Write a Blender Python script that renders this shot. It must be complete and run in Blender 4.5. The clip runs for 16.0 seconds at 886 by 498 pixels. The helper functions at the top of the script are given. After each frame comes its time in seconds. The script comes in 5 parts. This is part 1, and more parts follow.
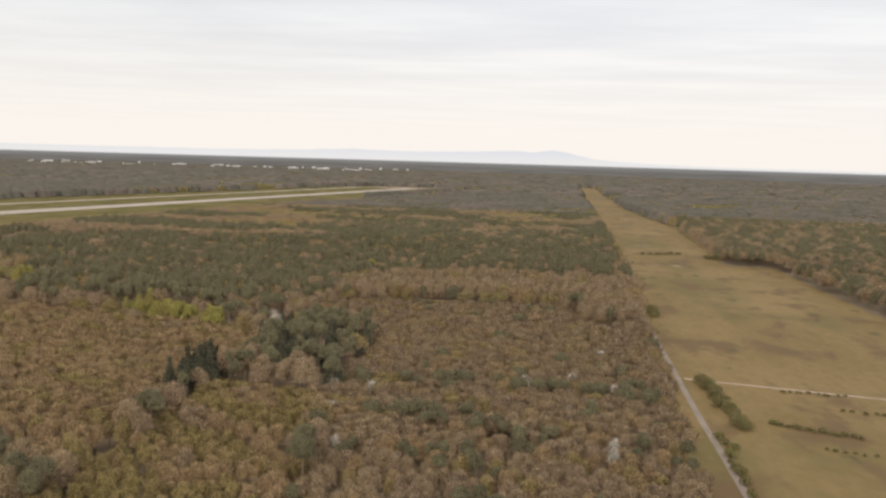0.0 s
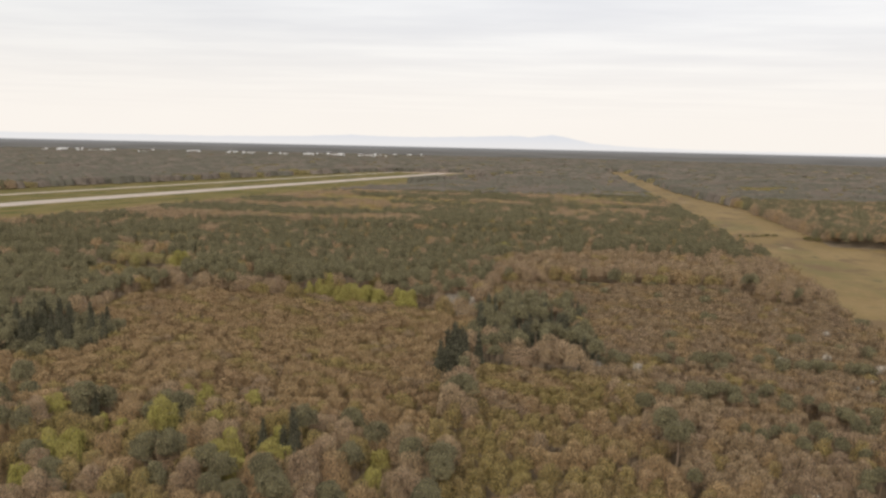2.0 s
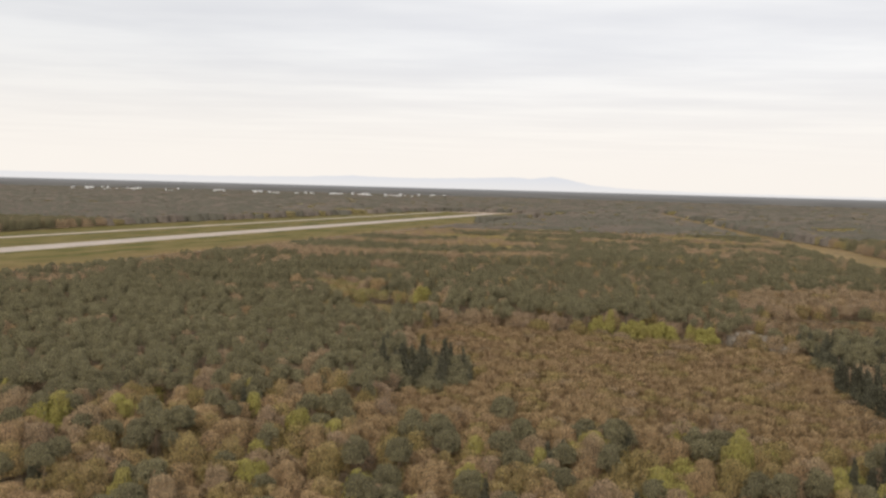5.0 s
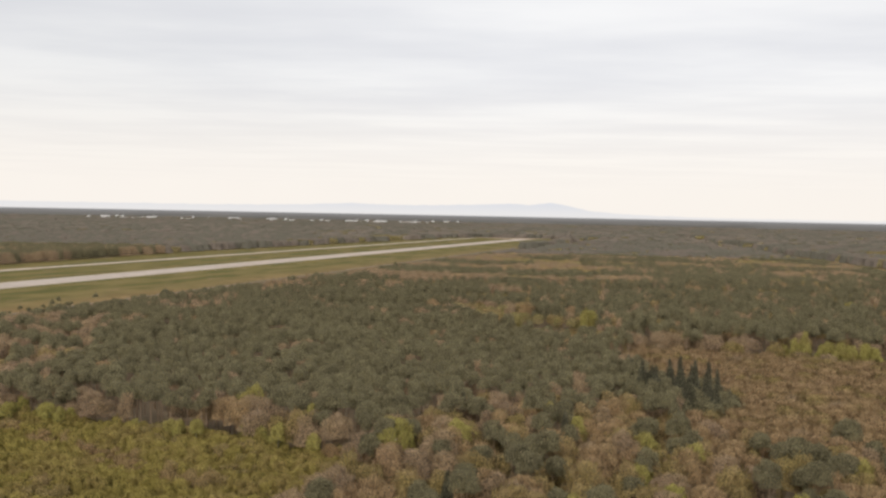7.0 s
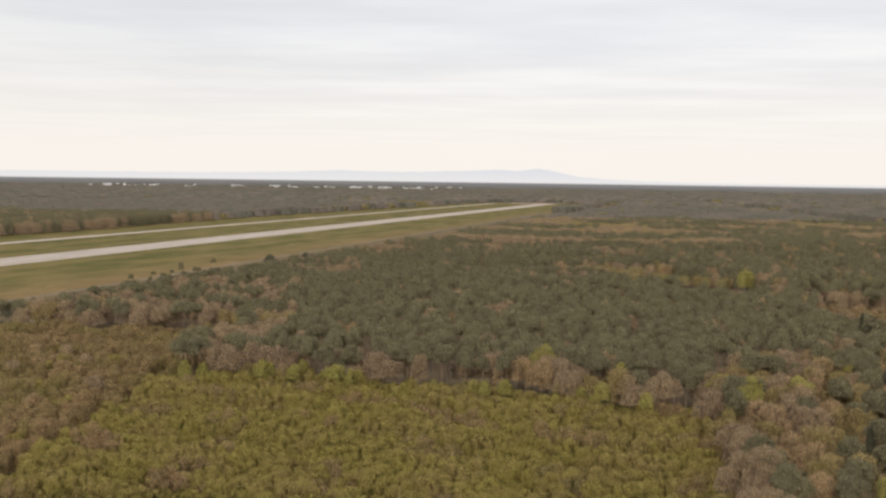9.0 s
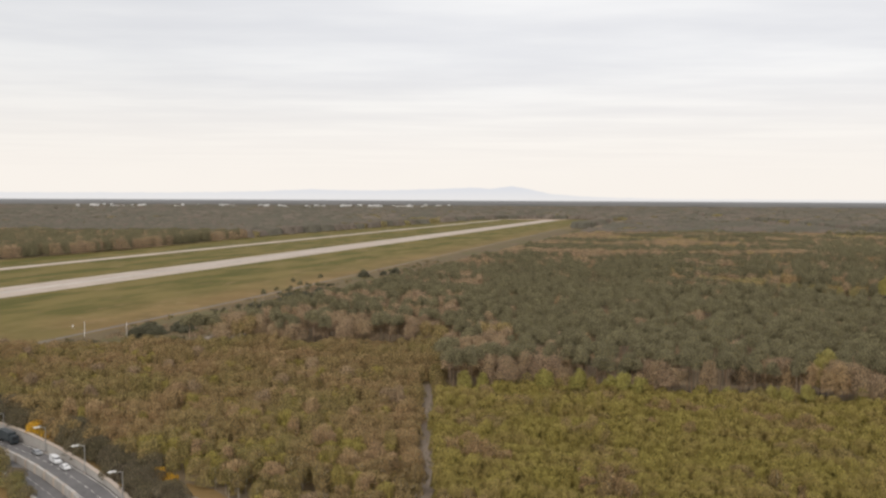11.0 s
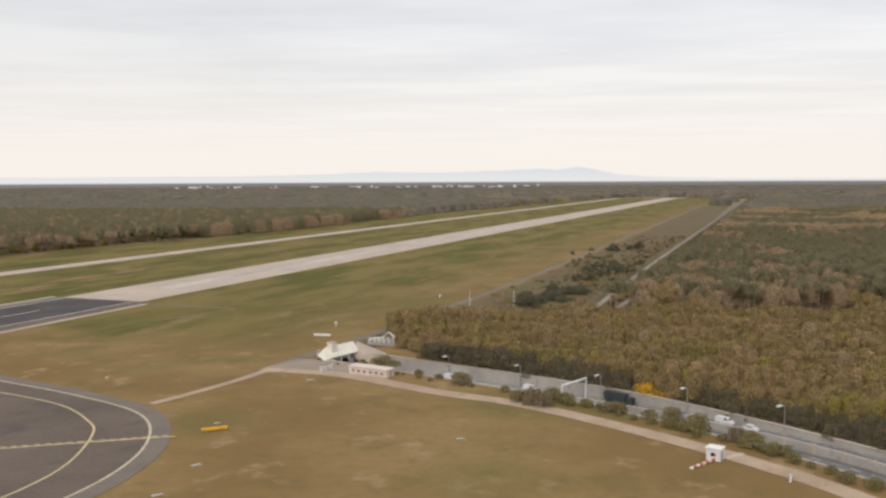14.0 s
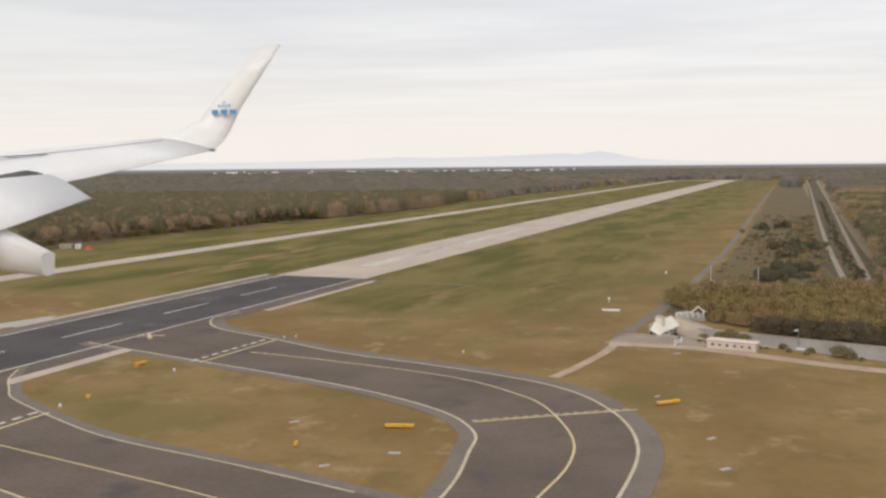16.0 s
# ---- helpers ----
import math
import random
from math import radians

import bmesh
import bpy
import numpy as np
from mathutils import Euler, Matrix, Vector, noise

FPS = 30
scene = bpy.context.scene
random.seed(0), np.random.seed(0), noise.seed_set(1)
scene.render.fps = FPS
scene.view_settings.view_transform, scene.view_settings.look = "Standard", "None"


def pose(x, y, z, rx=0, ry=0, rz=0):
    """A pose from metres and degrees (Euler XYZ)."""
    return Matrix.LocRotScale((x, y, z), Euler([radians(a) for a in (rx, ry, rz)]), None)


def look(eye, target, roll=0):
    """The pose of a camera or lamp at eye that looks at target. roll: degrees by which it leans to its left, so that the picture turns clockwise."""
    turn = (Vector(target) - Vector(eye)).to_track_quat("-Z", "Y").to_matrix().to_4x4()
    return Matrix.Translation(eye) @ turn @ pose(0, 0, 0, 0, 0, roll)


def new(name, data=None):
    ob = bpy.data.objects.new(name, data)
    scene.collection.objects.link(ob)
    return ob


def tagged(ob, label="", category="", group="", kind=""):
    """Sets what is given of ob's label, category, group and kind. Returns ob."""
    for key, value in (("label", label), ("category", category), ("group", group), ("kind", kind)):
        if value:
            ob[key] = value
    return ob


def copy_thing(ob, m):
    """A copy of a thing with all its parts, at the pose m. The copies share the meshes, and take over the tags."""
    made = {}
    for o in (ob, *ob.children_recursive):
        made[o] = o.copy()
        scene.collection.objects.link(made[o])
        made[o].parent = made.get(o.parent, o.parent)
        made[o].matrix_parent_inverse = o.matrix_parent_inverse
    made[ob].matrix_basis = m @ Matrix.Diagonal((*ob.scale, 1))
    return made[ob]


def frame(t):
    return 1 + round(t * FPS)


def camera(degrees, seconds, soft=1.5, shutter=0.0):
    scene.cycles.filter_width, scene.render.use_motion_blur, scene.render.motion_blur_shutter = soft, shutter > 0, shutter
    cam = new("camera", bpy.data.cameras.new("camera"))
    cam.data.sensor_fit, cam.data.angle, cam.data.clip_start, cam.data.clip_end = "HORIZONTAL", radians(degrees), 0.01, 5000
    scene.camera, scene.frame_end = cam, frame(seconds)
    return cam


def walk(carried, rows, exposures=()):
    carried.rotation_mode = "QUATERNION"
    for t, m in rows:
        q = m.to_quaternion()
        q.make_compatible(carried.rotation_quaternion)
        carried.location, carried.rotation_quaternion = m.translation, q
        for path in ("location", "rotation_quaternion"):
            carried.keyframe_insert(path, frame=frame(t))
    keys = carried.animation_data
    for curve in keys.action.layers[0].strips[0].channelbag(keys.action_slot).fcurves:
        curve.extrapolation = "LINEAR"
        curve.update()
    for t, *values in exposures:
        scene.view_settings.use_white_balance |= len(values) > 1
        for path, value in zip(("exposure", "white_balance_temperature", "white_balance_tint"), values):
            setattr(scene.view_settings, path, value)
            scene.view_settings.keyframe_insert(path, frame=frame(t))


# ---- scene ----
cam = camera(52.2, 16.0, soft=2.6)
PATH = [
    (0, pose(623.09, -0.00, 71.80, 84.32, -1.65, 3.46)),
    (0.5, pose(603.83, 0.03, 70.88, 82.71, -1.59, 3.35)),
    (1, pose(584.57, 0.06, 69.96, 82.87, -0.99, 3.36)),
    (1.5, pose(565.28, 0.09, 69.05, 83.04, -1.33, 3.47)),
    (2, pose(545.99, 0.12, 68.13, 83.41, -1.23, 3.39)),
    (2.5, pose(526.68, 0.15, 67.21, 83.70, -1.79, 3.55)),
    (3, pose(507.36, 0.17, 66.29, 84.05, -1.69, 3.41)),
    (3.5, pose(488.02, 0.19, 65.38, 84.78, -1.42, 3.50)),
    (6, pose(391.12, 0.26, 60.80, 86.48, -1.57, 3.38)),
    (6.5, pose(371.69, 0.27, 59.89, 87.01, -1.05, 3.56)),
    (7, pose(352.26, 0.27, 58.97, 87.69, -1.12, 3.34)),
    (7.5, pose(332.81, 0.27, 58.06, 87.21, -1.11, 3.39)),
    (8, pose(313.34, 0.28, 57.15, 85.80, -1.11, 3.02)),
    (8.5, pose(293.86, 0.27, 56.23, 85.49, -0.94, 2.88)),
    (11, pose(196.26, 0.24, 51.67, 86.75, -0.27, 0.89)),
    (11.5, pose(176.70, 0.22, 50.76, 86.90, 0.16, 2.10)),
    (12, pose(157.12, 0.21, 49.85, 86.82, -0.17, 2.02)),
    (12.5, pose(137.53, 0.19, 48.94, 85.64, 0.31, 3.02)),
    (13, pose(117.92, 0.17, 48.03, 85.67, 0.16, 3.69)),
    (13.5, pose(98.31, 0.15, 47.12, 85.68, 0.40, 4.41)),
    (14, pose(78.67, 0.12, 46.21, 85.59, 0.26, 5.04)),
    (14.5, pose(59.03, 0.09, 45.30, 85.30, 0.50, 6.03)),
    (15, pose(39.36, 0.06, 44.39, 85.15, 0.42, 6.22)),
    (15.5, pose(19.69, 0.03, 43.48, 85.00, 0.47, 6.49)),
    (16, pose(0.00, 0.00, 42.57, 84.66, 0.54, 6.32)),
]
walk(cam, PATH, exposures=((0.0, 0.32), (14.0, 0.28), (15.0, 0.27), (16.0, 0.25)))

# ---- sky and light ----
world = bpy.data.worlds.new("overcast_sky")
scene.world = world
world.use_nodes = True


class Nodes:
    """A short way to wire shader nodes."""

    def __init__(self, tree):
        self.t = tree
        tree.nodes.clear()

    def n(self, kind, values=None, **props):
        node = self.t.nodes.new(kind)
        for key, v in props.items():
            setattr(node, key, v)
        for key, v in (values or {}).items():
            if isinstance(v, bpy.types.NodeSocket):
                self.t.links.new(v, node.inputs[key])
            else:
                node.inputs[key].default_value = v
        return node

    def math(self, op, a, b=0.0, c=None):
        v = {0: a, 1: b}
        if c is not None:
            v[2] = c
        return self.n("ShaderNodeMath", v, operation=op).outputs[0]

    def mix(self, f, a, b, blend="MIX"):
        return self.n("ShaderNodeMix", {0: f, 6: a, 7: b}, data_type="RGBA", blend_type=blend).outputs[2]

    def smooth(self, v, lo, hi, a=0.0, b=1.0):
        return self.n("ShaderNodeMapRange", {0: v, 1: lo, 2: hi, 3: a, 4: b}, interpolation_type="SMOOTHSTEP").outputs[0]

    def noise(self, vec, scale, detail=3.0, rough=0.55):
        return self.n("ShaderNodeTexNoise", {"Vector": vec, "Scale": scale, "Detail": detail, "Roughness": rough}).outputs[0]


SUN_UP, SUN_AZ = 38.0, 150.0
N = Nodes(world.node_tree)
tc = N.n("ShaderNodeTexCoord").outputs["Generated"]
sep = N.n("ShaderNodeSeparateXYZ", {0: tc})
dx, dy, dz = sep.outputs
az = N.math("ARCTAN2", dx, dy)
el = N.math("ARCSINE", dz)
elc = N.math("MAXIMUM", dz, 0.03)
cloud_vec = N.n("ShaderNodeCombineXYZ", {0: N.math("DIVIDE", dx, elc), 1: N.math("DIVIDE", N.math("MULTIPLY", dy, 1.0), elc), 2: 0.0}).outputs[0]
c1 = N.noise(N.n("ShaderNodeMapping", {0: cloud_vec, 3: (0.24, 0.40, 1.0), 2: (0, 0, 0.12)}).outputs[0], 1.0, 5.0, 0.5)
c2 = N.noise(N.n("ShaderNodeMapping", {0: cloud_vec, 3: (0.7, 1.1, 1.0), 1: (3.1, 7.7, 0)}).outputs[0], 1.0, 4.0, 0.6)
cl = N.math("ADD", N.math("MULTIPLY", c1, 0.75), N.math("MULTIPLY", c2, 0.25))
veil = N.mix(N.smooth(cl, 0.36, 0.66), (0.70, 0.70, 0.73, 1), (0.845, 0.838, 0.84, 1))
veil = N.mix(N.smooth(az, -0.55, 0.1), N.n("ShaderNodeVectorMath", {0: veil, 3: 0.90}, operation="SCALE").outputs[0], veil)
warm = N.mix(N.smooth(el, 0.0, 0.16), (0.875, 0.822, 0.765, 1), veil)
nishita = N.n("ShaderNodeTexSky", sky_type="NISHITA", sun_disc=False, sun_elevation=radians(SUN_UP), sun_rotation=radians(SUN_AZ), altitude=200, air_density=1.5, dust_density=4.0)
blue = N.n("ShaderNodeVectorMath", {0: nishita.outputs[0], 3: 0.06}, operation="SCALE").outputs[0]
sky = N.mix(0.12, warm, blue)
# distant hills beyond the plain, plain under the horizon; haze painted into both colours
ramp = N.n("ShaderNodeValToRGB", {0: N.n("ShaderNodeMapRange", {0: az, 1: -0.5, 2: 0.5}).outputs[0]})
cr = ramp.color_ramp
hills = [(0.0, 0.30), (0.2, 0.34), (0.28, 0.42), (0.34, 0.55), (0.38, 0.50), (0.43, 0.52), (0.48, 0.60), (0.515, 0.68), (0.535, 0.62), (0.56, 0.76), (0.575, 0.66), (0.60, 0.38), (0.64, 0.22), (0.72, 0.12), (1.0, 0.1)]
cr.elements[0].position, cr.elements[1].position = hills[0][0], hills[-1][0]
cr.elements[0].color = (hills[0][1],) * 3 + (1,)
cr.elements[1].color = (hills[-1][1],) * 3 + (1,)
for p, v in hills[1:-1]:
    cr.elements.new(p).color = (v, v, v, 1)
rough_ridge = N.noise(N.n("ShaderNodeCombineXYZ", {0: az, 1: 0.0, 2: 0.0}).outputs[0], 60.0, 3.0)
ridge = N.math("MULTIPLY", N.math("ADD", ramp.outputs[0], N.math("MULTIPLY", N.math("SUBTRACT", rough_ridge, 0.5), 0.12)), 0.0205)
ridge = N.math("SUBTRACT", ridge, 0.003)
in_hill = N.math("SUBTRACT", 1.0, N.smooth(N.math("SUBTRACT", el, ridge), -0.0008, 0.0012))
sky = N.mix(in_hill, sky, N.mix(N.smooth(el, -0.004, 0.014), (0.67, 0.655, 0.65, 1), (0.60, 0.61, 0.645, 1)))
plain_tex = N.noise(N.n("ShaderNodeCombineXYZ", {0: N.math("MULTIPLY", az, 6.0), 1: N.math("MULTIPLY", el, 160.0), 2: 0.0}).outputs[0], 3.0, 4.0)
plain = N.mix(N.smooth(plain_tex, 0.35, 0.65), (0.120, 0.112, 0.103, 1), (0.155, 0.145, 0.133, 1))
# paler towards the horizon: haze painted over the plain
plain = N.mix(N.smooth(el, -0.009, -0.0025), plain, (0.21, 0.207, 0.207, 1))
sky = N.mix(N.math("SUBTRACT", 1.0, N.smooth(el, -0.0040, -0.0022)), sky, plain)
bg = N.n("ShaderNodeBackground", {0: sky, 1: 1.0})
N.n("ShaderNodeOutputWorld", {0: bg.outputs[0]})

sun = new("sun", bpy.data.lights.new("sun", "SUN"))
sun.data.energy, sun.data.angle, sun.data.color = 0.9, radians(14), (1.0, 0.93, 0.84)
sun.matrix_world = look((-200, -500, 560), (0, 0, 0))

UNIT = 0.645  # metres to one unit of the plan below

# ---- materials ----
def surface(name, dark, light, scales=(0.05, 0.6), rough=0.9, bump=0.0, extra=None, metal=0.0, stretch=(1, 1, 1), spec=0.2):
    """Two colours mixed by two scales of noise; extra: (colour, scale, low, high) patches on top."""
    m = bpy.data.materials.new(name)
    m.use_nodes = True
    k = Nodes(m.node_tree)
    pos = k.n("ShaderNodeMapping", {0: k.n("ShaderNodeNewGeometry").outputs["Position"], 3: tuple(q / UNIT for q in stretch)}).outputs[0]
    a, b = k.noise(pos, scales[0], 4.0, 0.6), k.noise(pos, scales[1], 4.0, 0.65)
    f = k.smooth(k.math("ADD", k.math("MULTIPLY", a, 0.6), k.math("MULTIPLY", b, 0.4)), 0.34, 0.66)
    col = k.mix(f, (*dark, 1), (*light, 1))
    for colour, scale, lo, hi in extra or ():
        col = k.mix(k.smooth(k.noise(pos, scale, 4.0, 0.6), lo, hi), col, (*colour, 1))
    p = k.n("ShaderNodeBsdfPrincipled", {"Base Color": col, "Roughness": rough, "Metallic": metal, "Specular IOR Level": spec})
    if bump:
        h = k.noise(pos, scales[1] * 4, 3.0)
        k.t.links.new(k.n("ShaderNodeBump", {"Height": h, "Strength": bump, "Distance": 0.2}).outputs[0], p.inputs["Normal"])
    k.n("ShaderNodeOutputMaterial", {0: p.outputs[0]})
    return m


def foliage(name, a, b, c, patch=0.035, gaps=1.7, even=1.0, thin=0.12):
    """Leaf or twig colour: varies by stand, by tree, by clump and by twig."""
    m = bpy.data.materials.new(name)
    m.use_nodes = True
    k = Nodes(m.node_tree)
    g = k.n("ShaderNodeNewGeometry")
    pos = k.n("ShaderNodeMapping", {0: g.outputs["Position"], 3: (1 / UNIT,) * 3}).outputs[0]
    stand = k.smooth(k.noise(pos, patch, 2.0), 0.35, 0.65)
    tree = k.smooth(k.noise(pos, 0.16, 1.0), 0.38, 0.66)
    twig = k.smooth(k.noise(pos, 1.1, 4.0, 0.7), 0.30, 0.70)
    col = k.mix(stand, (*a, 1), (*b, 1))
    col = k.mix(k.math("MULTIPLY", tree, 0.7), col, (*c, 1))
    ob = k.n("ShaderNodeObjectInfo").outputs["Random"]
    value = k.math("ADD", k.math("MULTIPLY", g.outputs["Random Per Island"], 0.05), k.math("ADD", k.math("MULTIPLY", ob, 0.18), 0.84))
    value = k.math("ADD", value, k.math("MULTIPLY", twig, 0.09))
    col = k.n("ShaderNodeHueSaturation", {"Value": value, "Color": col}).outputs[0]
    # leaf clumps take the light of the rounded crown that they make up
    round_ = k.n("ShaderNodeVectorTransform", {0: k.n("ShaderNodeAttribute", attribute_name="crown_normal").outputs["Vector"]}, vector_type="NORMAL", convert_from="OBJECT", convert_to="WORLD").outputs[0]
    round_ = k.n("ShaderNodeVectorMath", {0: round_, 1: (0, 0, even)}, operation="ADD").outputs[0]
    round_ = k.n("ShaderNodeVectorMath", {0: round_}, operation="NORMALIZE").outputs[0]
    d = k.n("ShaderNodeBsdfDiffuse", {0: col, "Normal": round_})
    tl = k.n("ShaderNodeBsdfTranslucent", {0: col, "Normal": round_})
    leaf = k.n("ShaderNodeMixShader", {0: 0.20, 1: d.outputs[0], 2: tl.outputs[0]})
    # gaps between the twigs
    tall = k.n("ShaderNodeMapping", {0: pos, 3: (1, 1, 0.45)}).outputs[0]
    gap = k.smooth(k.noise(tall, gaps, 2.0, 0.6), 0.30, 0.72, thin, 0.92) if gaps else 1.0
    clear = k.n("ShaderNodeBsdfTransparent")
    k.n("ShaderNodeOutputMaterial", {0: k.n("ShaderNodeMixShader", {0: gap, 1: clear.outputs[0], 2: leaf.outputs[0]}).outputs[0]})
    return m


M_FOREST_FLOOR = surface("forest_floor", (0.200, 0.150, 0.096), (0.255, 0.195, 0.125), (0.03, 0.4))
def field_grass():
    """Dry airfield grass, greener in long bands beside the paved strips."""
    m = bpy.data.materials.new("airfield_grass")
    m.use_nodes = True
    k = Nodes(m.node_tree)
    pos = k.n("ShaderNodeMapping", {0: k.n("ShaderNodeNewGeometry").outputs["Position"], 3: (1 / UNIT,) * 3}).outputs[0]
    turned = k.n("ShaderNodeMapping", {0: pos, 2: (0, 0, math.atan(0.281))}).outputs[0]
    long_ = k.n("ShaderNodeMapping", {0: turned, 3: (1, 0.3, 1)}).outputs[0]
    dry = k.mix(k.smooth(k.noise(pos, 0.014, 4.0), 0.36, 0.64), (0.208, 0.133, 0.053, 1), (0.275, 0.183, 0.080, 1))
    dry = k.mix(k.smooth(k.noise(pos, 0.03, 3.0), 0.62, 0.76), dry, (0.33, 0.225, 0.125, 1))
    dry = k.mix(k.math("MULTIPLY", k.smooth(k.noise(pos, 0.045, 4.0, 0.65), 0.50, 0.66), 0.6), dry, (0.165, 0.118, 0.045, 1))
    dry = k.mix(k.math("MULTIPLY", k.smooth(k.noise(pos, 0.06, 4.0, 0.65), 0.56, 0.70), 0.75), dry, (0.355, 0.245, 0.135, 1))
    dry = k.mix(k.math("MULTIPLY", k.smooth(k.noise(pos, 0.011, 2.0, 0.5), 0.52, 0.66), 0.6), dry, (0.150, 0.128, 0.040, 1))
    dry = k.mix(k.math("MULTIPLY", k.smooth(k.noise(pos, 0.3, 4.0, 0.7), 0.4, 0.7), 0.35), dry, (0.16, 0.115, 0.055, 1))
    green = k.mix(k.smooth(k.noise(long_, 0.03, 4.0, 0.6), 0.36, 0.62), (0.100, 0.094, 0.024, 1), (0.190, 0.148, 0.052, 1))
    green = k.mix(k.smooth(k.noise(long_, 0.05, 4.0, 0.6), 0.58, 0.70), green, (0.235, 0.165, 0.08, 1))
    green = k.mix(k.smooth(k.noise(long_, 0.08, 3.0, 0.6), 0.66, 0.75), green, (0.15, 0.095, 0.05, 1))
    sx = k.n("ShaderNodeSeparateXYZ", {0: turned}).outputs
    # across: metres to the side of the runway's near edge; down: metres along it
    across = k.math("ADD", sx[0], 238.5)
    across = k.math("ADD", across, k.math("MULTIPLY", k.math("SUBTRACT", k.noise(pos, 0.02, 3.0), 0.5), 90.0))
    down = k.math("ADD", sx[1], k.math("MULTIPLY", k.math("SUBTRACT", k.noise(pos, 0.02, 3.0), 0.5), 90.0))
    near = k.math("MULTIPLY", k.math("SUBTRACT", 1.0, k.smooth(across, 80.0, 200.0)), k.smooth(down, 330.0, 400.0))
    col = k.mix(near, dry, green)
    h = k.noise(pos, 1.2, 3.0)
    p = k.n("ShaderNodeBsdfPrincipled", {"Base Color": col, "Roughness": 0.95, "Specular IOR Level": 0.1})
    k.t.links.new(k.n("ShaderNodeBump", {"Height": h, "Strength": 0.3, "Distance": 0.2}).outputs[0], p.inputs["Normal"])
    k.n("ShaderNodeOutputMaterial", {0: p.outputs[0]})
    return m


M_FIELD = field_grass()
M_STRAW = surface("straw_meadow", (0.196, 0.132, 0.050), (0.268, 0.186, 0.080), (0.012, 0.2), bump=0.2, stretch=(1.0, 0.5, 1),
                  extra=(((0.175, 0.135, 0.050), 0.010, 0.50, 0.66), ((0.165, 0.108, 0.050), 0.030, 0.50, 0.64), ((0.33, 0.25, 0.14), 0.02, 0.62, 0.74), ((0.11, 0.09, 0.040), 0.05, 0.60, 0.72)))
M_HEATH = surface("dry_heath", (0.128, 0.094, 0.047), (0.172, 0.124, 0.064), (0.02, 0.3), bump=0.2, extra=(((0.112, 0.100, 0.036), 0.02, 0.48, 0.64), ((0.10, 0.075, 0.042), 0.06, 0.56, 0.70)))
M_CONCRETE = surface("runway_concrete", (0.420, 0.346, 0.282), (0.525, 0.440, 0.364), (0.02, 0.5), 0.85, extra=(((0.34, 0.285, 0.24), 0.06, 0.55, 0.8),))
M_CONCRETE_OLD = surface("grey_concrete", (0.36, 0.33, 0.30), (0.50, 0.47, 0.43), (0.08, 1.2), 0.85, extra=(((0.25, 0.23, 0.21), 0.3, 0.58, 0.8),))
M_ASPHALT = surface("dark_asphalt", (0.060, 0.053, 0.052), (0.094, 0.084, 0.081), (0.03, 0.8), 0.85, extra=(((0.12, 0.105, 0.10), 0.04, 0.55, 0.75),))
M_TAXI = surface("taxiway_asphalt", (0.116, 0.089, 0.070), (0.156, 0.122, 0.099), (0.03, 0.8), 0.85, extra=(((0.09, 0.078, 0.072), 0.05, 0.55, 0.72),))
M_SHOULDER = surface("shoulder_asphalt", (0.160, 0.134, 0.112), (0.205, 0.174, 0.146), (0.05, 0.8), 0.9)
M_TARMAC = surface("road_tarmac", (0.125, 0.118, 0.115), (0.19, 0.18, 0.175), (0.06, 0.8), 0.85)
M_GRAVEL = surface("pale_gravel", (0.36, 0.265, 0.185), (0.48, 0.365, 0.265), (0.08, 1.2), 0.95, bump=0.2, extra=(((0.26, 0.20, 0.14), 0.1, 0.58, 0.75),))
M_TRACK = surface("track_grit", (0.255, 0.205, 0.160), (0.340, 0.280, 0.225), (0.08, 1.0), 0.95)
M_YELLOW = surface("yellow_line_paint", (0.50, 0.40, 0.20), (0.66, 0.55, 0.32), (0.2, 2.0), 0.7)
M_CREAM_LINE = surface("cream_line_paint", (0.44, 0.37, 0.25), (0.58, 0.50, 0.36), (0.2, 2.0), 0.7)
M_WHITE_LINE = surface("white_line_paint", (0.55, 0.51, 0.46), (0.72, 0.69, 0.64), (0.2, 2.0), 0.7)
M_PAINT = surface("white_paint", (0.74, 0.73, 0.71), (0.82, 0.81, 0.79), (0.3, 3.0), 0.45, spec=0.4)
M_ORANGE = surface("orange_sign_face", (0.72, 0.36, 0.03), (0.80, 0.44, 0.05), (0.5, 3.0), 0.5)
M_RED = surface("red_paint", (0.55, 0.06, 0.03), (0.65, 0.10, 0.05), (0.5, 3.0), 0.5)
M_STEEL = surface("grey_steel", (0.35, 0.35, 0.35), (0.48, 0.48, 0.48), (0.5, 3.0), 0.5, metal=0.6)
M_DARK = surface("dark_glass", (0.02, 0.022, 0.025), (0.04, 0.042, 0.048), (0.5, 3.0), 0.2, spec=0.5)
# black for tyres, and for the painted darkness in the tunnel mouth
M_RUBBER_TUNNEL_SHADE = surface("rubber_and_tunnel_shade", (0.02, 0.02, 0.02), (0.035, 0.035, 0.035), (0.5, 3.0), 0.8)
M_BARK = surface("brown_bark", (0.10, 0.075, 0.055), (0.19, 0.15, 0.115), (0.2, 2.0), 0.95)
M_PINE_BARK = surface("pine_bark", (0.30, 0.205, 0.135), (0.46, 0.35, 0.25), (0.2, 2.0), 0.95)
M_BIRCH_BARK = surface("birch_bark", (0.30, 0.27, 0.23), (0.52, 0.48, 0.42), (0.3, 2.0), 0.9)

